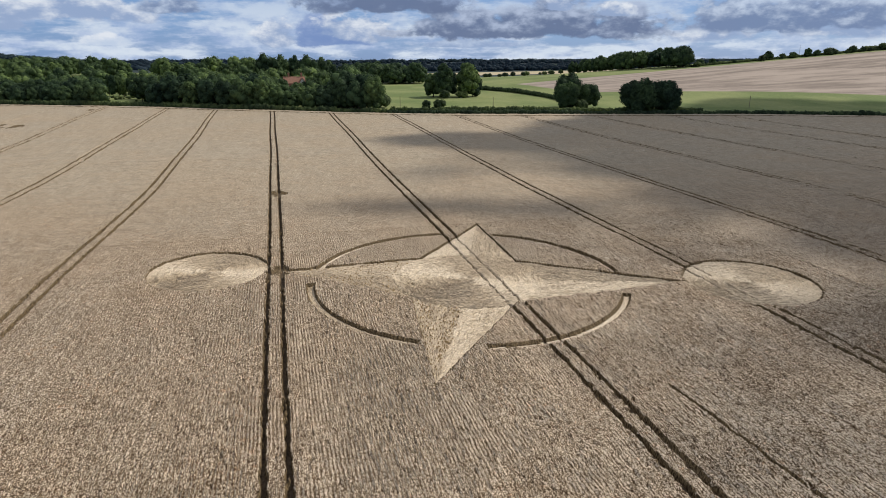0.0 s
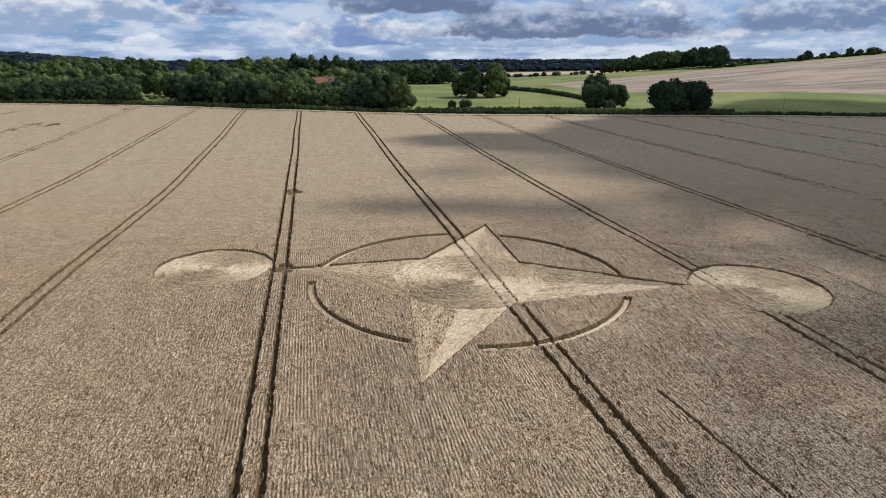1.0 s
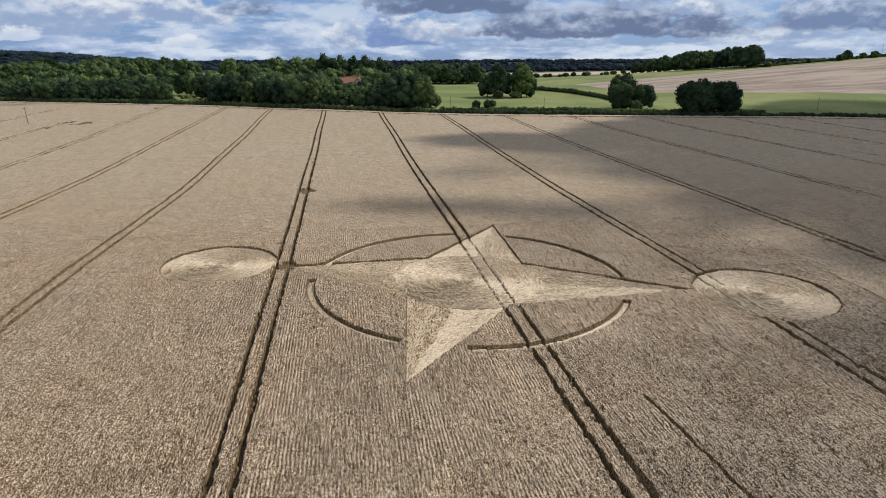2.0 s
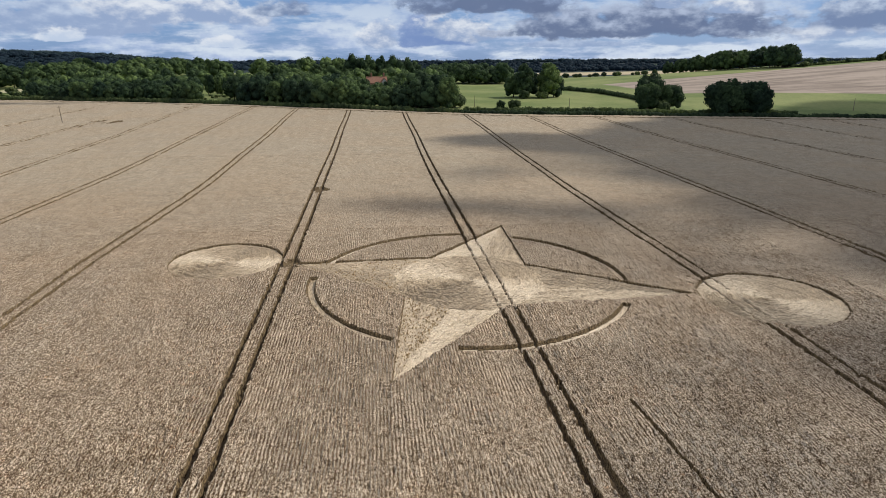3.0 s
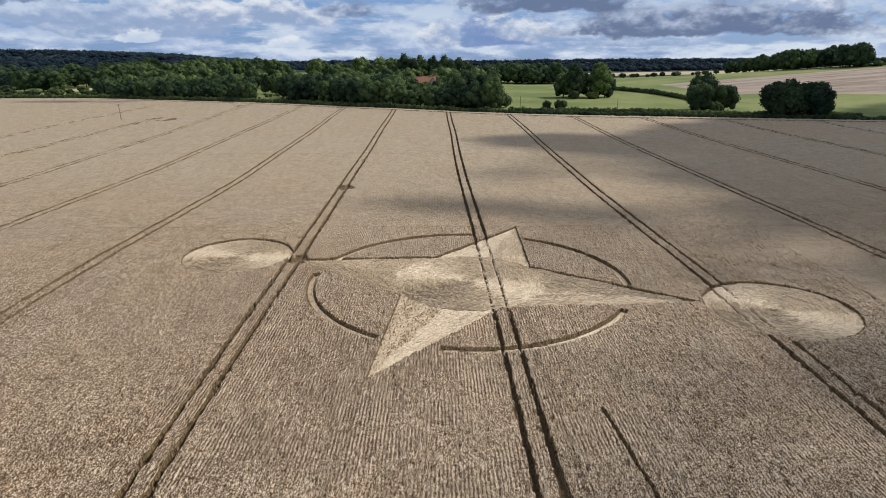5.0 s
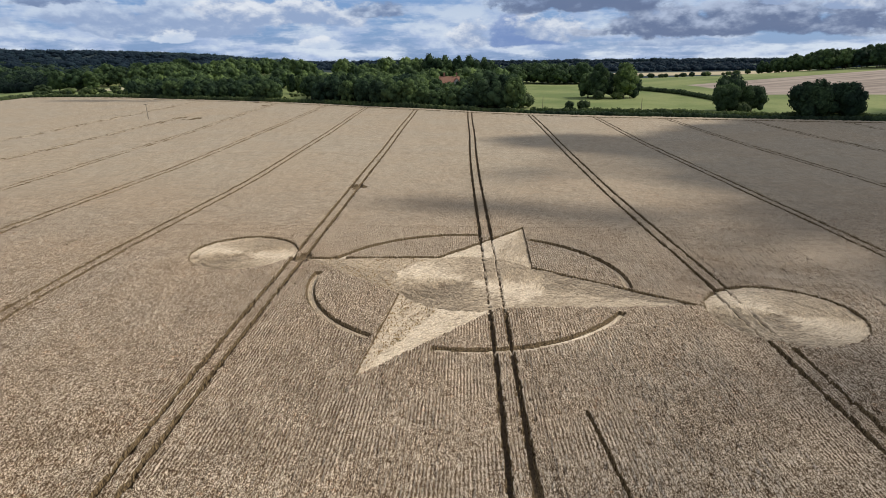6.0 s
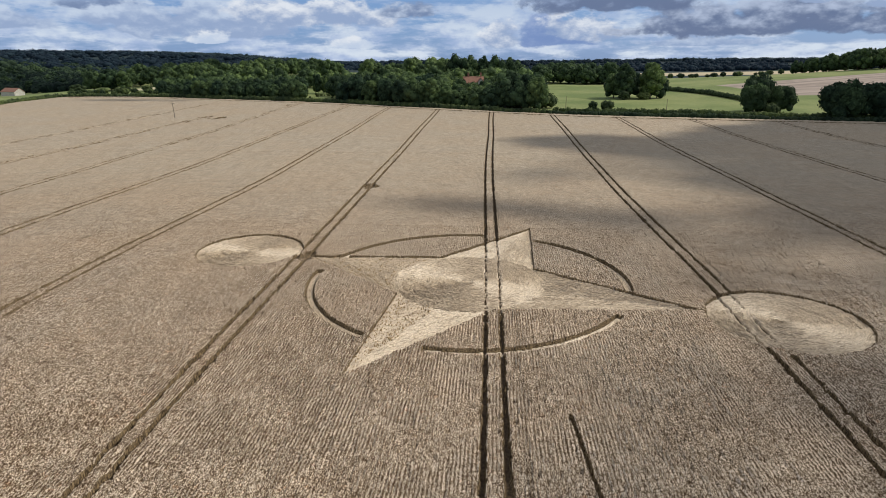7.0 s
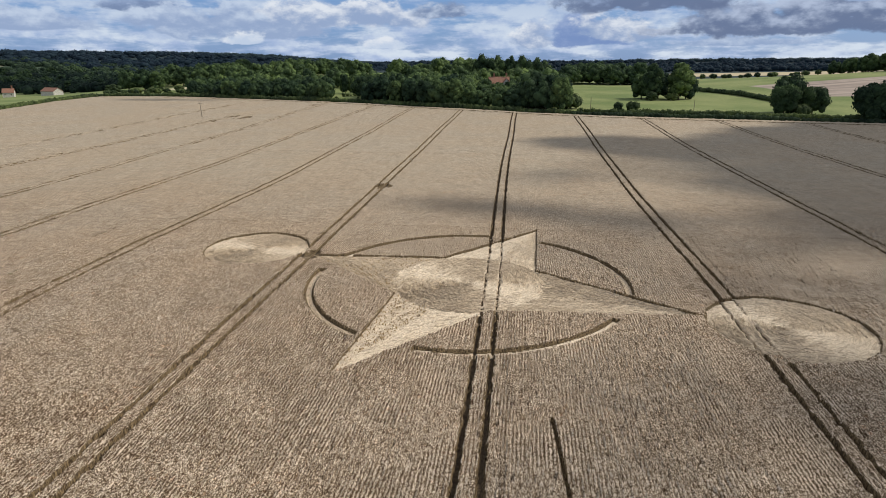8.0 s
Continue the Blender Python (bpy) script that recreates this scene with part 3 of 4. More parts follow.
def strew(count, seed):
    """Bundles of stalks lying loose on the flattened wheat, each a narrow ridge along the common way."""
    rg = np.random.default_rng(seed)
    x, y = rg.uniform(-38, 60, count), rg.uniform(-32, 28, count)
    kind, lie, way, run = formation(x, y)
    keep = (kind != 0) & (kind != 2) & ~ruts(x, y, RUT * 2.0)
    x, y, lie, way = x[keep], y[keep], lie[keep], way[keep]
    n_ = len(x)
    off = rg.normal(0, 0.16, n_)
    ux, uy = way[:, 0] * np.cos(off) - way[:, 1] * np.sin(off), way[:, 0] * np.sin(off) + way[:, 1] * np.cos(off)
    half, wide = rg.uniform(0.28, 0.62, n_), rg.uniform(0.045, 0.10, n_)
    z = land(x, y) + 0.10 + lie
    rise = rg.uniform(0.04, 0.14, n_)
    rows_ = []
    for side, end in ((-1, -1), (0, -1), (1, -1), (-1, 1), (0, 1), (1, 1)):
        taper = 1.0 if end < 0 else 0.55
        lift = np.where(side == 0, np.where(end < 0, 0.04, rise), -0.03 if end < 0 else rise - 0.07)
        rows_.append(np.stack([x + ux * half * end - uy * wide * side * taper, y + uy * half * end + ux * wide * side * taper, z + lift], -1))
    verts = np.stack(rows_, 1).reshape(-1, 3)
    k = np.arange(n_)[:, None] * 6
    faces = np.stack([k + np.array((0, 1, 4, 3)), k + np.array((1, 2, 5, 4))], 1).reshape(-1, 4)
    lie_ = np.repeat(np.stack([ux, uy], -1), 2, 0)
    tone = np.repeat(rg.uniform(0, 300, (n_, 2)), 2, 0)[:, None, :] + np.array(((0, 0), (0, 0.05), (0.6, 0.05), (0.6, 0)))
    tagged(mesh_object("strewn_straw", verts, faces[:, ::-1], STRAW, lie=lie_, run=tone), "loose pale stalks strewn over the flattened wheat", "straw", kind="stuff")


strew(150000, 17)


def stragglers(count, seed):
    """Single bunches of stalks that stand up again out of the flattened arms."""
    rg = np.random.default_rng(seed)
    x, y = rg.uniform(-18, 8, count), rg.uniform(-31, 9, count)
    mid_s = ((IN_SE[0] + IN_SW[0]) / 2, (IN_SE[1] + IN_SW[1]) / 2)
    inner = in_triangle(TIP_S, mid_s, IN_SW, x, y)
    weight = np.where(inner > 0, 1 - 0.28 * inner, 0) + np.where(in_triangle(TIP_W, IN_SW, IN_NW, x, y) > 0, 0.35, 0)
    keep = (weight > rg.random(count)) & (np.hypot(x - C[0], y - C[1]) > DISC)
    x, y = x[keep], y[keep]
    n_ = len(x)
    a, high, wide = rg.uniform(0, 6.28, n_), rg.uniform(0.28, 0.55, n_), rg.uniform(0.04, 0.09, n_)
    lean = rg.normal(0, 0.16, (n_, 2))
    z = land(x, y)
    rows_ = []
    for k in range(4):
        b = a + k * math.pi / 2
        rows_.append(np.stack([x + wide * 0.5 * np.cos(b), y + wide * 0.5 * np.sin(b), z + 0.02], -1))
    for k in range(4):
        b = a + k * math.pi / 2
        rows_.append(np.stack([x + lean[:, 0] + wide * np.cos(b), y + lean[:, 1] + wide * np.sin(b), z + high], -1))
    i = np.arange(n_)[:, None] * 8
    faces = [i + np.array((k, (k + 1) % 4, 4 + (k + 1) % 4, 4 + k)) for k in range(4)] + [i + np.array((4, 5, 6, 7))]
    faces = np.concatenate(faces)
    tops = np.arange(len(faces)) >= 4 * n_
    tagged(mesh_object("standing_stalks", np.stack(rows_, 1).reshape(-1, 3), faces, STALK, second=(WHEAT, tops)), "sparse upright stalks left standing in the flattened wheat", "wheat", kind="stuff")


stragglers(9000, 23)


# ---- trees and hedges ----
def ball(subdivisions):
    bm = bmesh.new()
    bmesh.ops.create_icosphere(bm, subdivisions=subdivisions, radius=1.0)
    found = np.array([v_.co for v_ in bm.verts]), np.array([[l.index for l in f.verts] for f in bm.faces])
    bm.free()
    return found


ICO_V, ICO_F = ball(2)
ROUGH_V, ROUGH_F = ball(1)


def crown_arrays(rng, lobes, leaves, size, coarse=False):
    """A crown: an uneven dark body for each lobe, and leaf sprays standing off it."""
    verts, faces, n = [], [], 0
    weights = np.array([r[0] * r[2] for _, r in lobes])
    for (c, r) in lobes:
        bv, bf = (ROUGH_V, ROUGH_F) if coarse else (ICO_V, ICO_F)
        lump = 0.76 + 0.26 * rng.random(len(bv))
        verts.append(np.array(c) + bv * np.array(r) * lump[:, None] * 0.97)
        faces.append(bf + n)
        n += len(bv)
    count = np.maximum(20, leaves * weights / weights.sum()).astype(int)
    for (c, r), k in zip(lobes, count):
        d = rng.normal(size=(k, 3))
        d /= np.linalg.norm(d, axis=1)[:, None]
        d[:, 2] = np.where(d[:, 2] < -0.5, -d[:, 2], d[:, 2])
        at = np.array(c) + d * np.array(r) * (0.86 + 0.30 * rng.random(k) ** 1.4)[:, None]
        a = rng.normal(size=(k, 3))
        a -= d * (a * d).sum(1)[:, None] * 0.80
        a /= np.linalg.norm(a, axis=1)[:, None]
        b = np.cross(d + 0.38 * rng.normal(size=(k, 3)), a)
        b /= np.linalg.norm(b, axis=1)[:, None]
        s = size * (0.6 + 0.8 * rng.random(k))[:, None]
        quad = np.stack([at - a * s, at + b * s * 0.7 - a * s * 0.1, at + a * s, at - b * s * 0.7 + a * s * 0.15], 1)
        quad += 0.12 * size * rng.normal(size=quad.shape)
        verts.append(quad.reshape(-1, 3))
        q = np.arange(4 * k).reshape(k, 4) + n
        faces.append(np.concatenate([q[:, [0, 1, 2]], q[:, [0, 2, 3]]]))
        n += 4 * k
    return np.concatenate(verts), np.concatenate(faces)


def tube(path, radii, sides=7):
    verts, faces = [], []
    for i, (p, r) in enumerate(zip(path, radii)):
        for j in range(sides):
            t = 2 * math.pi * j / sides
            verts.append((p[0] + r * math.cos(t), p[1] + r * math.sin(t), p[2]))
        if i:
            k = (i - 1) * sides
            for j in range(sides):
                faces.append((k + j, k + (j + 1) % sides, k + sides + (j + 1) % sides, k + sides + j))
    return verts, faces


def joined(pieces):
    verts, faces, n = [], [], 0
    for v_, f_ in pieces:
        verts += list(v_)
        faces += [tuple(i + n for i in q) for q in f_]
        n += len(v_)
    return verts, faces


def make_tree(seed, height, spread, leaf, label, leaves=1500, low=0.02):
    """A broad-leaved tree: trunk with limbs, and a crown of many sprays."""
    rng = np.random.default_rng(seed)
    tree = new("tree")
    tagged(tree, label, "tree")
    pieces = [tube([(0, 0, -0.4), (0.05, 0, height * 0.2), (0.1, 0.1, height * 0.45), (0, 0.2, height * 0.72)], [0.035 * height * 0.8, 0.026 * height * 0.8, 0.016 * height, 0.006 * height])]
    lobes = []
    count = 15 + int(rng.integers(0, 5))
    middle = height * (low * 0.5 + 0.50)
    for i in range(count):
        # heads spread evenly over a dome
        up = 1 - (1.92 - 1.2 * low) * (i + 0.5) / count + rng.uniform(-0.10, 0.10)
        t = i * 2.39996 + rng.uniform(-0.35, 0.35)
        ring_ = math.sqrt(max(0.0, 1 - up * up)) if up > 0 else 1 - 0.45 * up * up
        r = spread * rng.uniform(0.12, 0.25)
        reach = (spread * 0.5 - r * 0.75) * rng.uniform(0.78, 1.12)
        c = (ring_ * reach * math.cos(t), ring_ * reach * math.sin(t), middle + up * (height * (1 - low) * 0.5 - r * 0.7) * rng.uniform(0.9, 1.05))
        lobes.append((c, (r, r, r * rng.uniform(0.85, 1.1))))
        if i % 3 == 0:
            pieces.append(tube([(0, 0, height * 0.3), (c[0] * 0.5, c[1] * 0.5, (height * 0.3 + c[2]) / 2), c], [0.012 * height, 0.008 * height, 0.003 * height], 5))
    lobes.append(((0, 0, middle), (spread * 0.36, spread * 0.36, height * (1 - low) * 0.42)))
    v_, f_ = joined(pieces)
    mesh_object("trunk", v_, f_, BARK, tree, False)
    mesh_object("crown", *crown_arrays(rng, lobes, leaves, 0.033 * height ** 0.5 * spread ** 0.5, leaves < 1000), leaf, tree)
    return tree


MODELS = {}
for i in range(6):
    MODELS["oak", i] = make_tree(100 + i, 15, 13.5 + i % 3, LEAF, "broad-leaved tree with a dense dark green crown", 1200)
for i in range(4):
    MODELS["ash", i] = make_tree(200 + i, 15, 10 + i % 2, LEAF_LIGHT, "broad-leaved tree with a lighter green crown", 1400)
for i in range(3):
    MODELS["bush", i] = make_tree(300 + i, 5, 6 + i, LEAF_HEDGE, "low rounded dark green bush", 900, 0.0)
for i in range(4):
    MODELS["mass", i] = make_tree(600 + i, 15, 13 + i, (LEAF, LEAF_LIGHT)[i % 2], "tree of a dense wood", 480)
for i in range(3):
    MODELS["dome", i] = make_tree(400 + i, 15, 16 + i, LEAF, "broad round-headed tree standing in pasture", 4200, 0.0)
for i in range(2):
    MODELS["tall", i] = make_tree(500 + i, 15, 9.5 + i, LEAF_LIGHT, "tall light green tree standing in pasture", 3600, 0.02)
used = set()


def plant(model, x, y, height, turn=0.0, wide=1.0, label="", group=""):
    """Stand a tree of that height at a place; the first use of a model moves the model itself."""
    ob = MODELS[model]
    base = 5.0 if model[0] == "bush" else 15.0
    k = height / base
    m = Matrix.LocRotScale((x, y, float(land(x, y)) - 0.15), Euler((0, 0, turn)), (k * wide, k * wide, k))
    if model in used:
        t = copy_thing(ob, Matrix.Identity(4))
        t.matrix_basis = m
    else:
        used.add(model)
        t = ob
        t.matrix_basis = m
    tagged(t, label, group=group)
    return t


rng = np.random.default_rng(11)


def any_model(light=0.25):
    return ("ash", int(rng.integers(0, 4))) if rng.random() < light else ("oak", int(rng.integers(0, 6)))


# trees that stand clear in the pasture
for model, x, y, h, wide in (
        (("tall", 0), 100, 357, 22.5, 1.0), (("tall", 1), 118, 360, 23, 1.05), (("oak", 1), 107, 372, 18, 1.0), (("oak", 0), 95, 367, 17, 1.0), (("dome", 1), 124, 366, 15, 0.9),
        (("dome", 0), 144, 250, 15, 0.85), (("dome", 1), 150, 262, 18.5, 0.8), (("dome", 2), 159, 254, 13.5, 0.85),
        (("dome", 1), 175, 226, 17, 1.0), (("dome", 2), 191, 227, 16.5, 0.95)):
    plant(model, x, y, h, rng.uniform(0, 6.28), wide, group="trees in the pasture")
for model, x, y, h, wide in ((("bush", 0), 66, 267, 5.0, 0.9), (("bush", 1), 73.5, 266, 5.6, 0.95), (("bush", 2), 151, 246, 6.0, 0.8), (("bush", 0), 99, 350, 6.0, 1.2), (("bush", 1), 112, 352, 5.0, 1.3), (("bush", 2), 42, 280, 8.5, 0.9), (("bush", 1), 37, 278, 7.5, 1.0)):
    plant(model, x, y, h, rng.uniform(0, 6.28), wide, group="bushes in the pasture")

# the wood behind the hedge: front rows, with a clearing
deep = []
PROFILE_X, PROFILE_H = (-285, -150, -110, -70, -25, -8, 12, 24, 34), (9, 12, 12, 14.5, 14, 11.5, 12, 19, 16.5)
for back in (10, 21, 33, 47, 63):
    x = -262.0 + rng.uniform(0, 8)
    while x < 36:
        y = float(edge(x)) + back + rng.uniform(-4, 4)
        h = float(np.interp(x, PROFILE_X, PROFILE_H)) * rng.uniform(0.78, 1.16) + min(3, back * 0.05)
        clearing = -110 < x + 0.26 * back < -88
        house_plot = -14 < x < 16 and 355 < y < 388
        if -20 < x < 17 and y < 372:
            h = min(h, 12.0)
        hay = x < -236 and back < 50
        if clearing or house_plot or hay:
            pass
        elif back > 40:
            deep.append((("mass", int(rng.integers(0, 4))), x, y, h, rng.uniform(0.95, 1.15)))
        else:
            plant(any_model(0.3), x, y, h, rng.uniform(0, 6.28), rng.uniform(0.9, 1.1), group="trees of the wood")
        x += rng.uniform(7.5, 11.0)
def join_trees(name, places, label):
    """Trees that only show as a mass: the same crowns and trunks, in one mesh."""
    verts, faces, mats, n = [], [], [], 0
    for model, x, y, h, wide in places:
        k = h / 15.0
        t = rng.uniform(0, 6.28)
        turn = np.array(((math.cos(t), -math.sin(t), 0), (math.sin(t), math.cos(t), 0), (0, 0, 1)))
        me = [c for c in MODELS[model].children if c.name.startswith("crown")][0].data
        co = np.empty(len(me.vertices) * 3, np.float32)
        me.vertices.foreach_get("co", co)
        co = co.reshape(-1, 3) @ turn.T * np.array((k * wide, k * wide, k)) + np.array((x, y, float(land(x, y)) - 0.2))
        fc = np.empty(len(me.polygons) * 3, np.int32)
        me.polygons.foreach_get("vertices", fc)
        verts.append(co)
        faces.append(fc.reshape(-1, 3) + n)
        mats.append(np.full(len(me.polygons), model[1] % 2 == 1))
        n += len(co)
    ob = mesh_object(name, np.concatenate(verts), np.concatenate(faces), LEAF, second=(LEAF_LIGHT, np.concatenate(mats)))
    return tagged(ob, label, "wood", kind="stuff")


# taller trees deeper in the wood
for k in range(140):
    x = rng.uniform(-330, 38)
    y = float(edge(x)) + rng.uniform(85, 300)
    glade = -109 < x + 0.26 * (y - float(edge(x))) < -89 and y < 455
    if not (-16 < x < 18 and y < 392) and not glade and not (x < -236 and y < 475):
        deep.append((("mass", int(rng.integers(0, 4))), x, y, rng.uniform(12, 19), rng.uniform(0.95, 1.25)))
join_trees("woodland", deep, "dense broad-leaved woodland behind the hedge")
for x, y, h in ((-34, 488, 23), (-22, 495, 25), (-10, 492, 24), (2, 498, 25), (14, 490, 25.5), (24, 497, 24), (32, 500, 22)):
    plant(any_model(0.4), x, y, h, rng.uniform(0, 6.28), 0.8, group="trees of the wood")
for x, y, h in ((-11, 360, 13.5), (7, 357, 13), (-1, 352, 11.5), (13, 366, 14), (-17, 368, 15)):
    plant(any_model(0.2), x, y, h, rng.uniform(0, 6.28), 0.9, group="trees of the wood")
# scrub and slender pale-stemmed trees in the clearing
for k in range(15):
    back = rng.uniform(9, 75)
    x = rng.uniform(-112, -86) - 0.26 * back
    plant(("bush", k % 3), x, float(edge(x)) + back, rng.uniform(1.0, 2.6), rng.uniform(0, 6.28), rng.uniform(0.9, 1.4), "low green scrub bush in a woodland clearing", "scrub in the clearing")
for k in range(9):
    x = -128 + k * 3.0 + rng.uniform(-1, 1)
    plant(("tall", k % 2), x, float(edge(x)) + 88 + rng.uniform(-6, 10), rng.uniform(11, 15), rng.uniform(0, 6.28), 0.55, "slender light green tree behind a clearing", "trees of the wood")
# trees closing the pasture
closing = [(("mass", k % 4), 58 + k * 2.6 + rng.uniform(-3, 3), 585 + rng.uniform(-8, 55), rng.uniform(16, 23), 1.1) for k in range(32)]
join_trees("woodland", closing, "dark belt of trees closing the pasture")
for model, x, y, h, wide in ((("oak", 2), -338, 455, 17, 1.0), (("oak", 4), -318, 448, 18, 1.1), (("ash", 2), -303, 444, 16, 1.3), (("bush", 0), -330, 420, 8, 1.5), (("bush", 1), -276, 430, 5, 1.2), (("bush", 2), -255, 428, 5, 1.0), (("bush", 0), -290, 426, 4, 1.2), (("oak", 1), -226, 392, 11, 1.0), (("oak", 3), -296, 474, 17, 1.0), (("oak", 5), -280, 476, 16, 1.1), (("ash", 0), -264, 472, 16, 1.1), (("oak", 0), -246, 468, 15, 1.0), (("bush", 1), -246, 405, 4.5, 1.2), (("bush", 2), -262, 408, 4, 1.3), (("bush", 0), -238, 412, 6, 1.2)):
    plant(model, x, y, h, rng.uniform(0, 6.28), wide, group="trees beyond the field corner")
for k in range(22):
    x = -322 + k * 4.4 + rng.uniform(-2, 2)
    plant(("bush", k % 3), x, 396 + 10 * math.sin(k * 1.7) + rng.uniform(-5, 5), rng.uniform(2.5, 5.5), rng.uniform(0, 6.28), rng.uniform(0.9, 1.3), "untidy green bush beyond the field corner", "bushes beyond the field corner")
# the wood on the hill and the trees along its crest
for k in range(46):
    u = rng.random()
    x, y = 322 + 60 * u + rng.uniform(-12, 14), 585 - 122 * u + rng.uniform(0, 40)
    plant(any_model(0.12), x, y, (13.5 + 5 * smooth(0.25, 0.5, u)) * rng.uniform(0.85, 1.1), rng.uniform(0, 6.28), 1.0, group="trees of the hill wood")
x = 385.0
while x < 700:
    model = ("bush", int(rng.integers(0, 3))) if rng.random() < 0.5 else ("oak", int(rng.integers(0, 6)))
    plant(model, x, 470 - (x - 380) * 0.06 + rng.uniform(-6, 8), 3 + 6.5 * rng.random() ** 1.6, rng.uniform(0, 6.28), rng.uniform(0.9, 1.4), group="trees along the crest")
    x += rng.uniform(3, 9) if rng.random() < 0.6 else rng.uniform(12, 28)
for k in range(24):
    x = 190 + k * 8.5 + rng.uniform(-4, 4)
    plant(("bush", k % 3), x, 690 - k * 4 + rng.uniform(-5, 5), rng.uniform(3.2, 6), rng.uniform(0, 6.28), 1.1, group="bushes of a far hedgerow")
# the valley beyond the end of the field
valley = []
for k in range(110):
    x = rng.uniform(-760, -300)
    y = 470 + (-300 - x) * 0.35 + rng.uniform(0, 330)
    if not (-460 < x < -380 and y < 560):
        valley.append((("mass", int(rng.integers(0, 4))), x, y, rng.uniform(9, 16), 1.1))
join_trees("woodland", valley, "scattered woods in the valley beyond the field")


def far_wood(count, spread, size, seed, label, leaf=None, shape=(2.3, 2.0, 0.7)):
    """Distant woods: many uneven crowns in one mesh, at the places that spread() gives."""
    rg = np.random.default_rng(seed)
    lobes = []
    while len(lobes) < count:
        x, y = spread(rg)
        if seed in (2, 4) and float(wander(x / 260, y / 190, 77)) < (0.45 if seed == 2 else 0.30):
            continue                # open fields between the woods
        r = size * rg.uniform(0.6, 1.2)
        lobes.append(((x, y, float(land(x, y)) + r * 0.55), tuple(r * k for k in shape)))
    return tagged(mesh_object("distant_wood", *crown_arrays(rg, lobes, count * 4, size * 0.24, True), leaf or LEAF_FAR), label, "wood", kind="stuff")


def on_ring(near, far, left=-62, right=64):
    def spread(rg):
        a, d = radians(rg.uniform(left, right)), rg.uniform(near, far)
        return d * math.sin(a), -88 + d * math.cos(a)
    return spread


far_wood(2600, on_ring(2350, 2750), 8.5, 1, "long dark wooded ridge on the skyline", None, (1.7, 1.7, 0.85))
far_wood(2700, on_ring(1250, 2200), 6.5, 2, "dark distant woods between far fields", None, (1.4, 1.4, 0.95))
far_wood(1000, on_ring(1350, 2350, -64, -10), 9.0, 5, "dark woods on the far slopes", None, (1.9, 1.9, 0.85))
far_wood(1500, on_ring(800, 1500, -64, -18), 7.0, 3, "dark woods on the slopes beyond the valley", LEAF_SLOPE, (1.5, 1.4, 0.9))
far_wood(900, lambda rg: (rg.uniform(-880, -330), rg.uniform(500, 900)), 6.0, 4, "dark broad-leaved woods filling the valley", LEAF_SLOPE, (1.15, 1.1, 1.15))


def make_hedge(line, height, depth, leaf, seed, label):
    """A hedge along a line of places: an uneven body full of small sprays."""
    rg = np.random.default_rng(seed)
    lobes = []
    for (x0, y0), (x1, y1) in zip(line[:-1], line[1:]):
        steps = max(1, int(math.hypot(x1 - x0, y1 - y0) / 1.0))
        for s in range(steps):
            u = (s + rg.random()) / steps
            x, y = x0 + (x1 - x0) * u, y0 + (y1 - y0) * u
            h = height * (0.62 + 0.42 * float(wander(x / 11, y / 11, seed)) + 0.30 * rg.random() ** 2)
            r = rg.uniform(0.9, 2.0)
            lobes.append(((x, y + rg.uniform(-0.4, 0.4), float(land(x, y)) + h * 0.42), (r, depth * rg.uniform(0.45, 0.65), h * 0.58)))
    v_, f_ = crown_arrays(rg, lobes, len(lobes) * 22, 0.40)
    return tagged(mesh_object("hedge", v_, f_, leaf), label, "hedge", kind="stuff")


hx = np.arange(-300, 341, 10.0)
make_hedge([(x, float(edge(x)) + 0.6) for x in hx[hx < 45]], 3.2, 3.2, LEAF_HEDGE, 5, "long uneven dark green hedge along the wheat field")
make_hedge([(x, float(edge(x)) + 0.6) for x in hx[hx > 35]], 2.4, 2.6, LEAF_HEDGE, 15, "low clipped dark green hedge between wheat and pasture")
make_hedge([(x, float(edge(x)) + 16.0) for x in np.arange(44, 215, 10.0)], 2.6, 2.4, LEAF_HEDGE, 6, "second dark green hedge beside the pasture")
make_hedge([(-302, 356), (-296, 320), (-287, 276), (-280, 240), (-272, 180)], 3.0, 2.6, LEAF_HEDGE, 7, "dark green hedge along the end of the wheat field")
make_hedge([(x, 472 - (x - 380) * 0.06) for x in range(375, 720, 15)], 2.6, 2.4, LEAF_HEDGE, 9, "low dark hedge along the crest of the hill")
make_hedge([(150, 470), (157, 420), (163, 382), (166, 331), (164, 295), (160, 262)], 3.2, 3.2, LEAF_HEDGE, 8, "dark green hedge between two pastures")


# ---- cloud overhead, out of sight, whose shade lies on the field ----
def cloud_material(name, body):
    m, n = material(name)
    d = n.add("ShaderNodeBsdfDiffuse")
    d.inputs["Color"].default_value = (0.9, 0.9, 0.9, 1)
    t_ = n.add("ShaderNodeBsdfTransparent")
    mix = n.add("ShaderNodeMixShader")
    mix.inputs[0].default_value = body
    n.put(mix.inputs[1], t_.outputs[0])
    n.put(mix.inputs[2], d.outputs[0])
    o = n.add("ShaderNodeOutputMaterial")
    n.put(o.inputs["Surface"], mix.outputs[0])
    return m


CLOUD, WISP, THIN = cloud_material("cumulus", 0.75), cloud_material("wisp", 0.32), cloud_material("thin_cloud", 0.115)


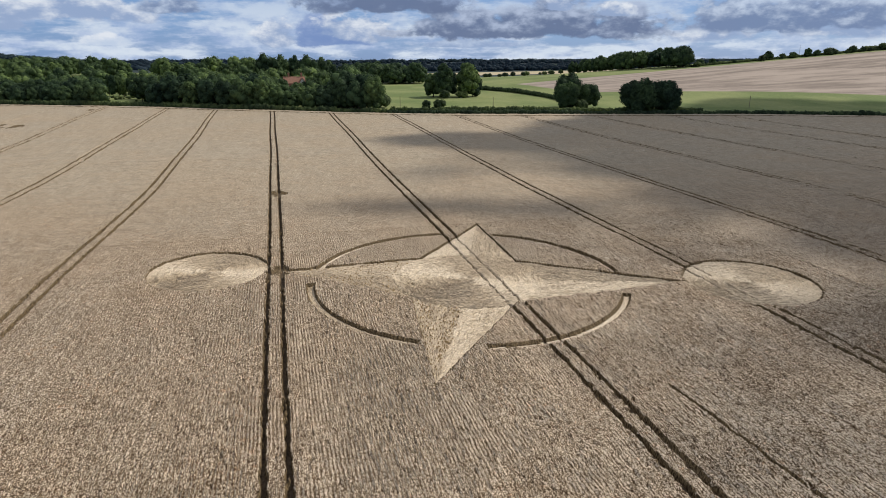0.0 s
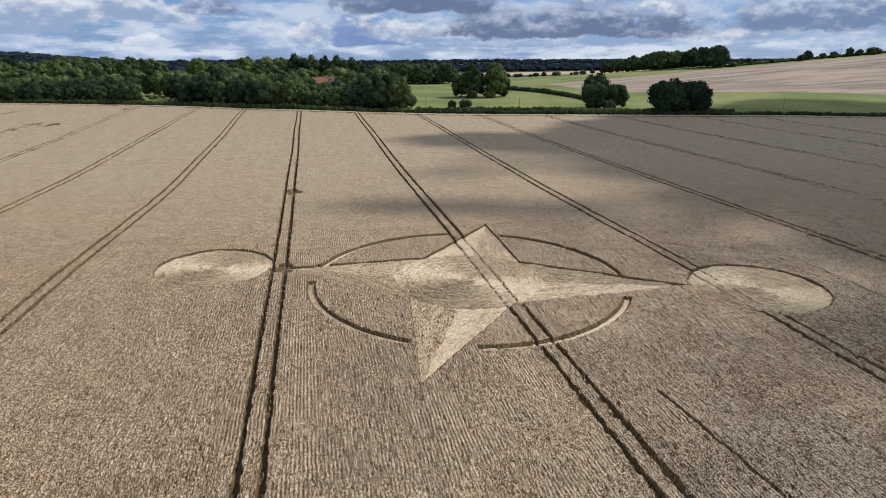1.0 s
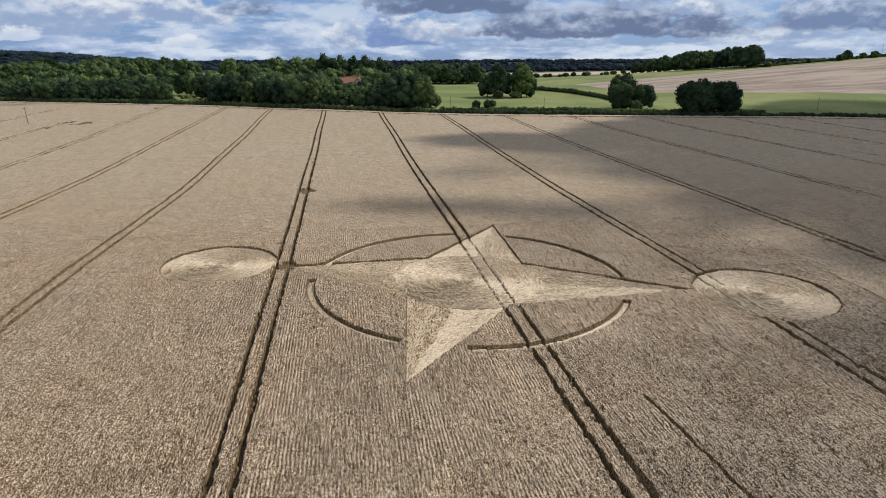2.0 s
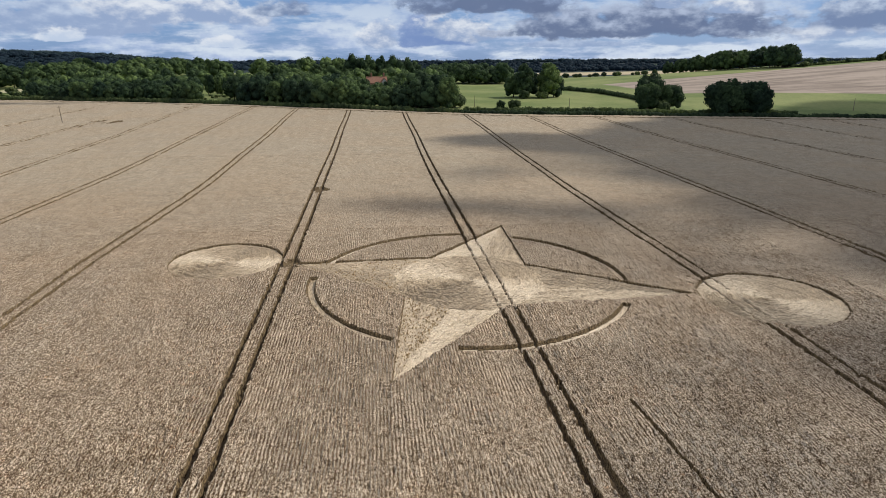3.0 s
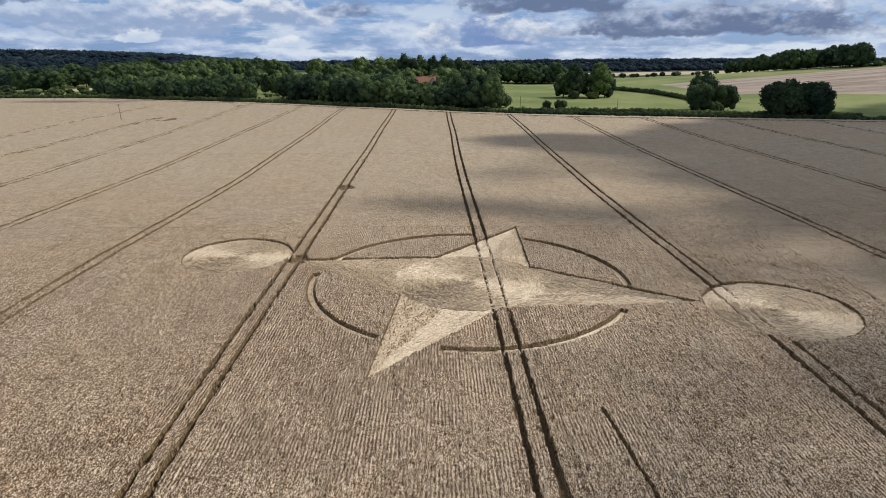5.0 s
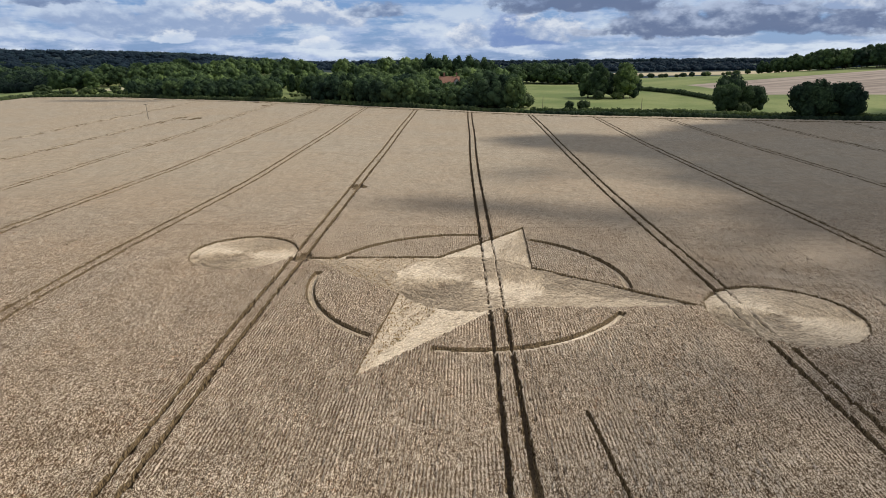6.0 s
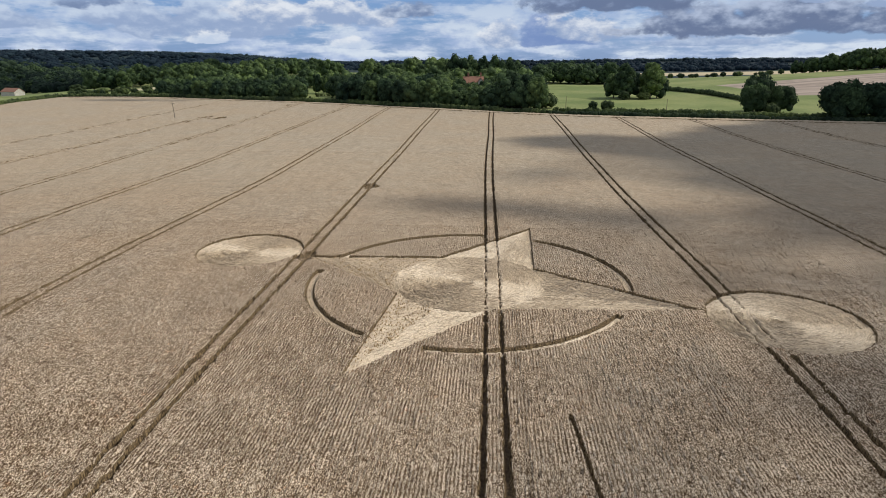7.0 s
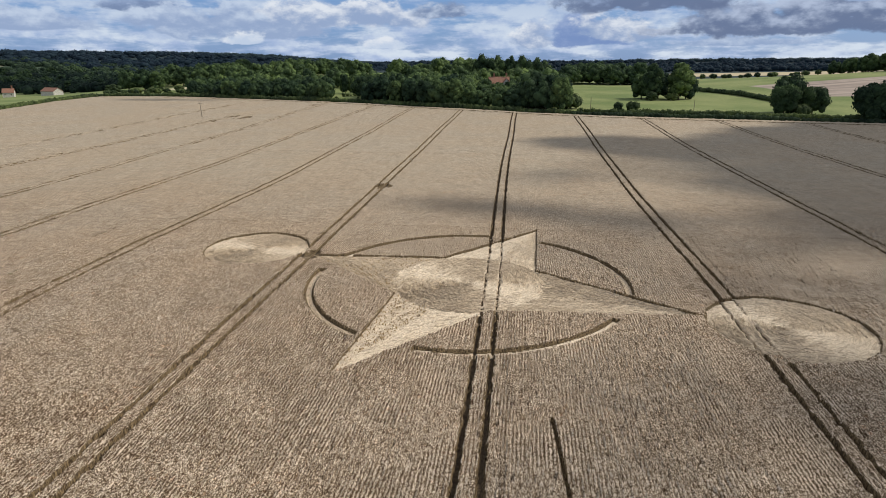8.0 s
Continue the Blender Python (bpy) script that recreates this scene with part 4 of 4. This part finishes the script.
def make_cloud(puffs, seed, label, count=13, mat=None):
    """A cumulus of many puffs, 900 m up towards the sun from the ground that it shades."""
    rg = np.random.default_rng(seed)
    verts, faces, n = [], [], 0
    up = sun_way * (900 / sun_way.z)
    for x, y, r in puffs:
        for k in range(count):
            a, d = rg.uniform(0, 6.28), r * rg.random() ** 0.5 * 0.9
            q = r * rg.uniform(0.25, 0.6)
            lump = 0.75 + 0.35 * rg.random(len(ICO_V))
            c = np.array((x + d * math.cos(a) + up.x, y + d * 0.6 * math.sin(a) + up.y, up.z + rg.uniform(-6, 6)))
            verts.append(c + ICO_V * np.array((q, q * 0.7, q * 0.3)) * lump[:, None])
            faces.append(ICO_F + n)
            n += len(ICO_V)
    return tagged(mesh_object("cloud", np.concatenate(verts), np.concatenate(faces), mat or CLOUD), label, "cloud", kind="structure")


make_cloud([(26, 146, 13), (34, 134, 15), (46, 120, 13), (50, 142, 22), (52, 130, 20), (72, 138, 24), (74, 122, 20), (98, 140, 24), (100, 122, 22), (126, 134, 26), (130, 115, 22), (155, 125, 26), (60, 112, 14), (110, 100, 16)], 3, "small cumulus cloud high over the wheat field")
make_cloud([(-4, 45, 9), (6, 43, 11), (17, 40, 11), (29, 36, 10), (42, 31, 9)], 4, "wisp of cumulus cloud high over the wheat field", 13, WISP)
make_cloud([(-430, 500, 70), (-540, 600, 130), (-360, 560, 80), (-660, 560, 130), (-760, 760, 160), (-480, 760, 120)], 18, "grey cloud over the valley beyond the field", 12, WISP)
make_cloud([(-238, 322, 20), (-262, 318, 14), (-205, 318, 14)], 14, "wisp of cumulus cloud high over the field corner", 9, WISP)
make_cloud([(190, 150, 95), (175, 60, 70), (260, 190, 110), (240, 40, 90), (150, 185, 50), (118, 45, 40), (150, -10, 45), (105, 0, 30), (130, 85, 45), (95, -28, 24), (88, 42, 26), (80, 74, 20), (100, 66, 30)], 5, "broad thin cloud high over the side of the wheat field", 26)
make_cloud([(72, -42, 34), (104, -20, 40), (64, -62, 34), (92, 30, 40), (105, 75, 50), (120, 130, 60), (85, 105, 40)], 8, "thin veil of cloud high over the side of the wheat field", 16, THIN)
make_cloud([(30, 22, 20), (46, 2, 24), (42, -34, 24), (60, -16, 28), (30, -50, 18), (56, 26, 24)], 12, "faint veil of cloud over the near wheat", 8, THIN)
make_cloud([(44, 76, 26), (68, 60, 28), (28, 84, 20), (52, 96, 22)], 16, "faint veil of cloud over the middle of the wheat", 6, THIN)


# ---- buildings, poles and other small things ----
def part(name, bm, mat, parent, label=""):
    """Links a bmesh as one mesh under a thing."""
    me = bpy.data.meshes.new(name)
    bm.to_mesh(me)
    bm.free()
    me.materials.append(mat)
    ob = new(name, me)
    ob.parent = parent
    return tagged(ob, label) if label else ob


def block(size, at, bevel=0.0, bm=None):
    bm = bm or bmesh.new()
    made = bmesh.ops.create_cube(bm, size=1.0, matrix=Matrix.LocRotScale(at, None, size))
    if bevel:
        edges = {e for v_ in made["verts"] for e in v_.link_edges}
        bmesh.ops.bevel(bm, geom=list(edges), offset=bevel, segments=2, affect="EDGES")
    return bm


def rod(r0, r1, z0, z1, at=(0, 0), sides=10, bm=None):
    bm = bm or bmesh.new()
    bmesh.ops.create_cone(bm, cap_ends=True, segments=sides, radius1=r0, radius2=r1, depth=z1 - z0, matrix=Matrix.Translation((at[0], at[1], (z0 + z1) / 2)))
    return bm


def gable(length, width, eaves, ridge, over=0.35, thick=0.22):
    """Two roof slopes, thick, with the ridge along x."""
    bm = bmesh.new()
    for s in (-1, 1):
        run = width / 2 + over
        drop = (ridge - eaves) * run / (width / 2)
        a = [(-length / 2 - over, 0, ridge), (length / 2 + over, 0, ridge), (length / 2 + over, s * run, ridge - drop), (-length / 2 - over, s * run, ridge - drop)]
        lower = [bm.verts.new(p) for p in a]
        upper = [bm.verts.new((p[0], p[1], p[2] + thick)) for p in a]
        bm.faces.new(lower if s < 0 else lower[::-1])
        bm.faces.new(upper[::-1] if s < 0 else upper)
        for i in range(4):
            j = (i + 1) % 4
            bm.faces.new((lower[i], lower[j], upper[j], upper[i]))
    bmesh.ops.recalc_face_normals(bm, faces=bm.faces)
    return bm


def walls_with_gables(length, width, eaves, ridge):
    bm = bmesh.new()
    prof = [(-width / 2, -0.5), (width / 2, -0.5), (width / 2, eaves), (0, ridge), (-width / 2, eaves)]
    a = [bm.verts.new((-length / 2, y, z)) for y, z in prof]
    b = [bm.verts.new((length / 2, y, z)) for y, z in prof]
    bm.faces.new(a)
    bm.faces.new(b[::-1])
    for i in range(5):
        j = (i + 1) % 5
        bm.faces.new((a[i], b[i], b[j], a[j]))
    bmesh.ops.recalc_face_normals(bm, faces=bm.faces)
    return bm


def building(name, at, turn, length, width, eaves, ridge, wall_mat, roof_mat, label, category, chimneys=(), windows=()):
    """A gabled building; windows as (x, z, wide, high) on its long front."""
    ob = new(name)
    tagged(ob, label, category)
    part("wall", walls_with_gables(length, width, eaves, ridge - 0.05), wall_mat, ob)
    part("roof", gable(length, width, eaves, ridge), roof_mat, ob)
    for x, y in chimneys:
        stack = part("chimney", block((1.1, 0.8, ridge - eaves + 2.2), (x, y, (eaves + ridge + 2.2) / 2), 0.04), BRICK, ob, "red brick chimney stack")
        part("cap", block((1.35, 1.05, 0.25), (x, y, ridge + 2.25), 0.04), BRICK, stack)
        for k in (-0.28, 0.28):
            part("pot", rod(0.16, 0.13, ridge + 2.37, ridge + 3.0, (x + k, y)), ROOF_TILE, stack)
    for x, z, wide, high in windows:
        for s in (-1, 1):
            win = part("window", block((wide, 0.10, high), (x, s * (width / 2 + 0.02), z), 0.02), RENDERED, ob)
            part("pane", block((wide - 0.2, 0.06, high - 0.2), (x, s * (width / 2 + 0.06), z)), GLASS, win, "dark window pane")
    ob.matrix_basis = Matrix.Translation((at[0], at[1], at[2] if len(at) > 2 else float(land(at[0], at[1])))) @ pose(0, 0, 0, 0, 0, turn)
    return ob


GLASS = plain_material("window_glass", (0.02, 0.025, 0.03), (0.03, 0.035, 0.04), 1.0, 0.08, 0.5)
house = building("country_house", (-2.5, 372, float(land(-2.5, 372)) + 0.5), 8, 14, 8.5, 9.5, 13.6, BRICK, ROOF_TILE, "red-tiled country house half hidden among trees", "house", ((-3.5, 0), (5.2, 0)), [(x, z, 1.1, 1.5) for x in (-5, -2.5, 0, 2.5, 5) for z in (4.5, 7.6)])
for bm, name, mat in ((walls_with_gables(9.0, 5.6, 9.0, 12.6), "wall", RENDERED), (gable(9.0, 5.6, 9.0, 12.65), "roof", ROOF_TILE)):
    # the cross wing, with its pale gable towards the field
    bmesh.ops.rotate(bm, verts=bm.verts, matrix=Matrix.Rotation(radians(90), 3, "Z"))
    bmesh.ops.translate(bm, verts=bm.verts, vec=(4.6, -1.6, 0))
    part(name, bm, mat, house, "pale gable wall of the cross wing" if name == "wall" else "")
building("barn", (-412, 452), -22, 20, 9, 3.6, 6.6, RENDERED, ROOF_TILE, "long white-walled barn with a faded red roof", "barn")
building("cottage", (-452, 448), 30, 9, 7, 4.2, 7.6, RENDERED, ROOF_TILE, "small white cottage with a brown tiled roof", "house", ((3, 0),), [(-2.4, 2.4, 1, 1.1), (2.4, 2.4, 1, 1.1)])


def utility_pole(x, y, height, label, arm=True, lean=0.0):
    ob = new("utility_pole")
    tagged(ob, label, "pole")
    part("post", rod(0.17, 0.11, -0.6, height), POLE_WOOD, ob)
    if arm:
        bar = part("crossarm", block((1.9, 0.14, 0.16), (0, 0.12, height - 0.35), 0.02), POLE_WOOD, ob)
        for k in (-0.8, 0.0, 0.8):
            part("insulator", rod(0.07, 0.05, height - 0.27, height + 0.02, (k, 0.12), 8), STEEL, bar)
    ob.matrix_basis = Matrix.Translation((x, y, float(land(x, y)))) @ pose(0, 0, 0, 0, lean, 10)
    return ob


utility_pole(-143, 213, 7.6, "leaning wooden utility pole standing in the wheat", True, -3.5)
for x, y, h in ((-19.5, 283, 7.5), (52, 272, 7.0), (104, 262, 6.5), (255, 236, 7.0)):
    utility_pole(x, y, h, "thin wooden utility pole beside the hedge", False)


def radio_mast(x, y, height):
    ob = new("mast")
    tagged(ob, "slender steel mast on the crest of the hill", "mast")
    for k in range(3):
        a = 2 * math.pi * k / 3
        part("leg", rod(0.06, 0.04, -0.5, height, (0.25 * math.cos(a), 0.25 * math.sin(a)), 6), STEEL, ob)
    part("antenna", rod(0.06, 0.03, height - 0.5, height + 2.5, (0, 0), 6), STEEL, ob)
    ob.matrix_basis = Matrix.Translation((x, y, float(land(x, y))))
    return ob


radio_mast(505, 470, 10)
for k in list(MODELS):
    if k not in used:
        for o in (*MODELS[k].children, MODELS[k]):
            bpy.data.objects.remove(o)
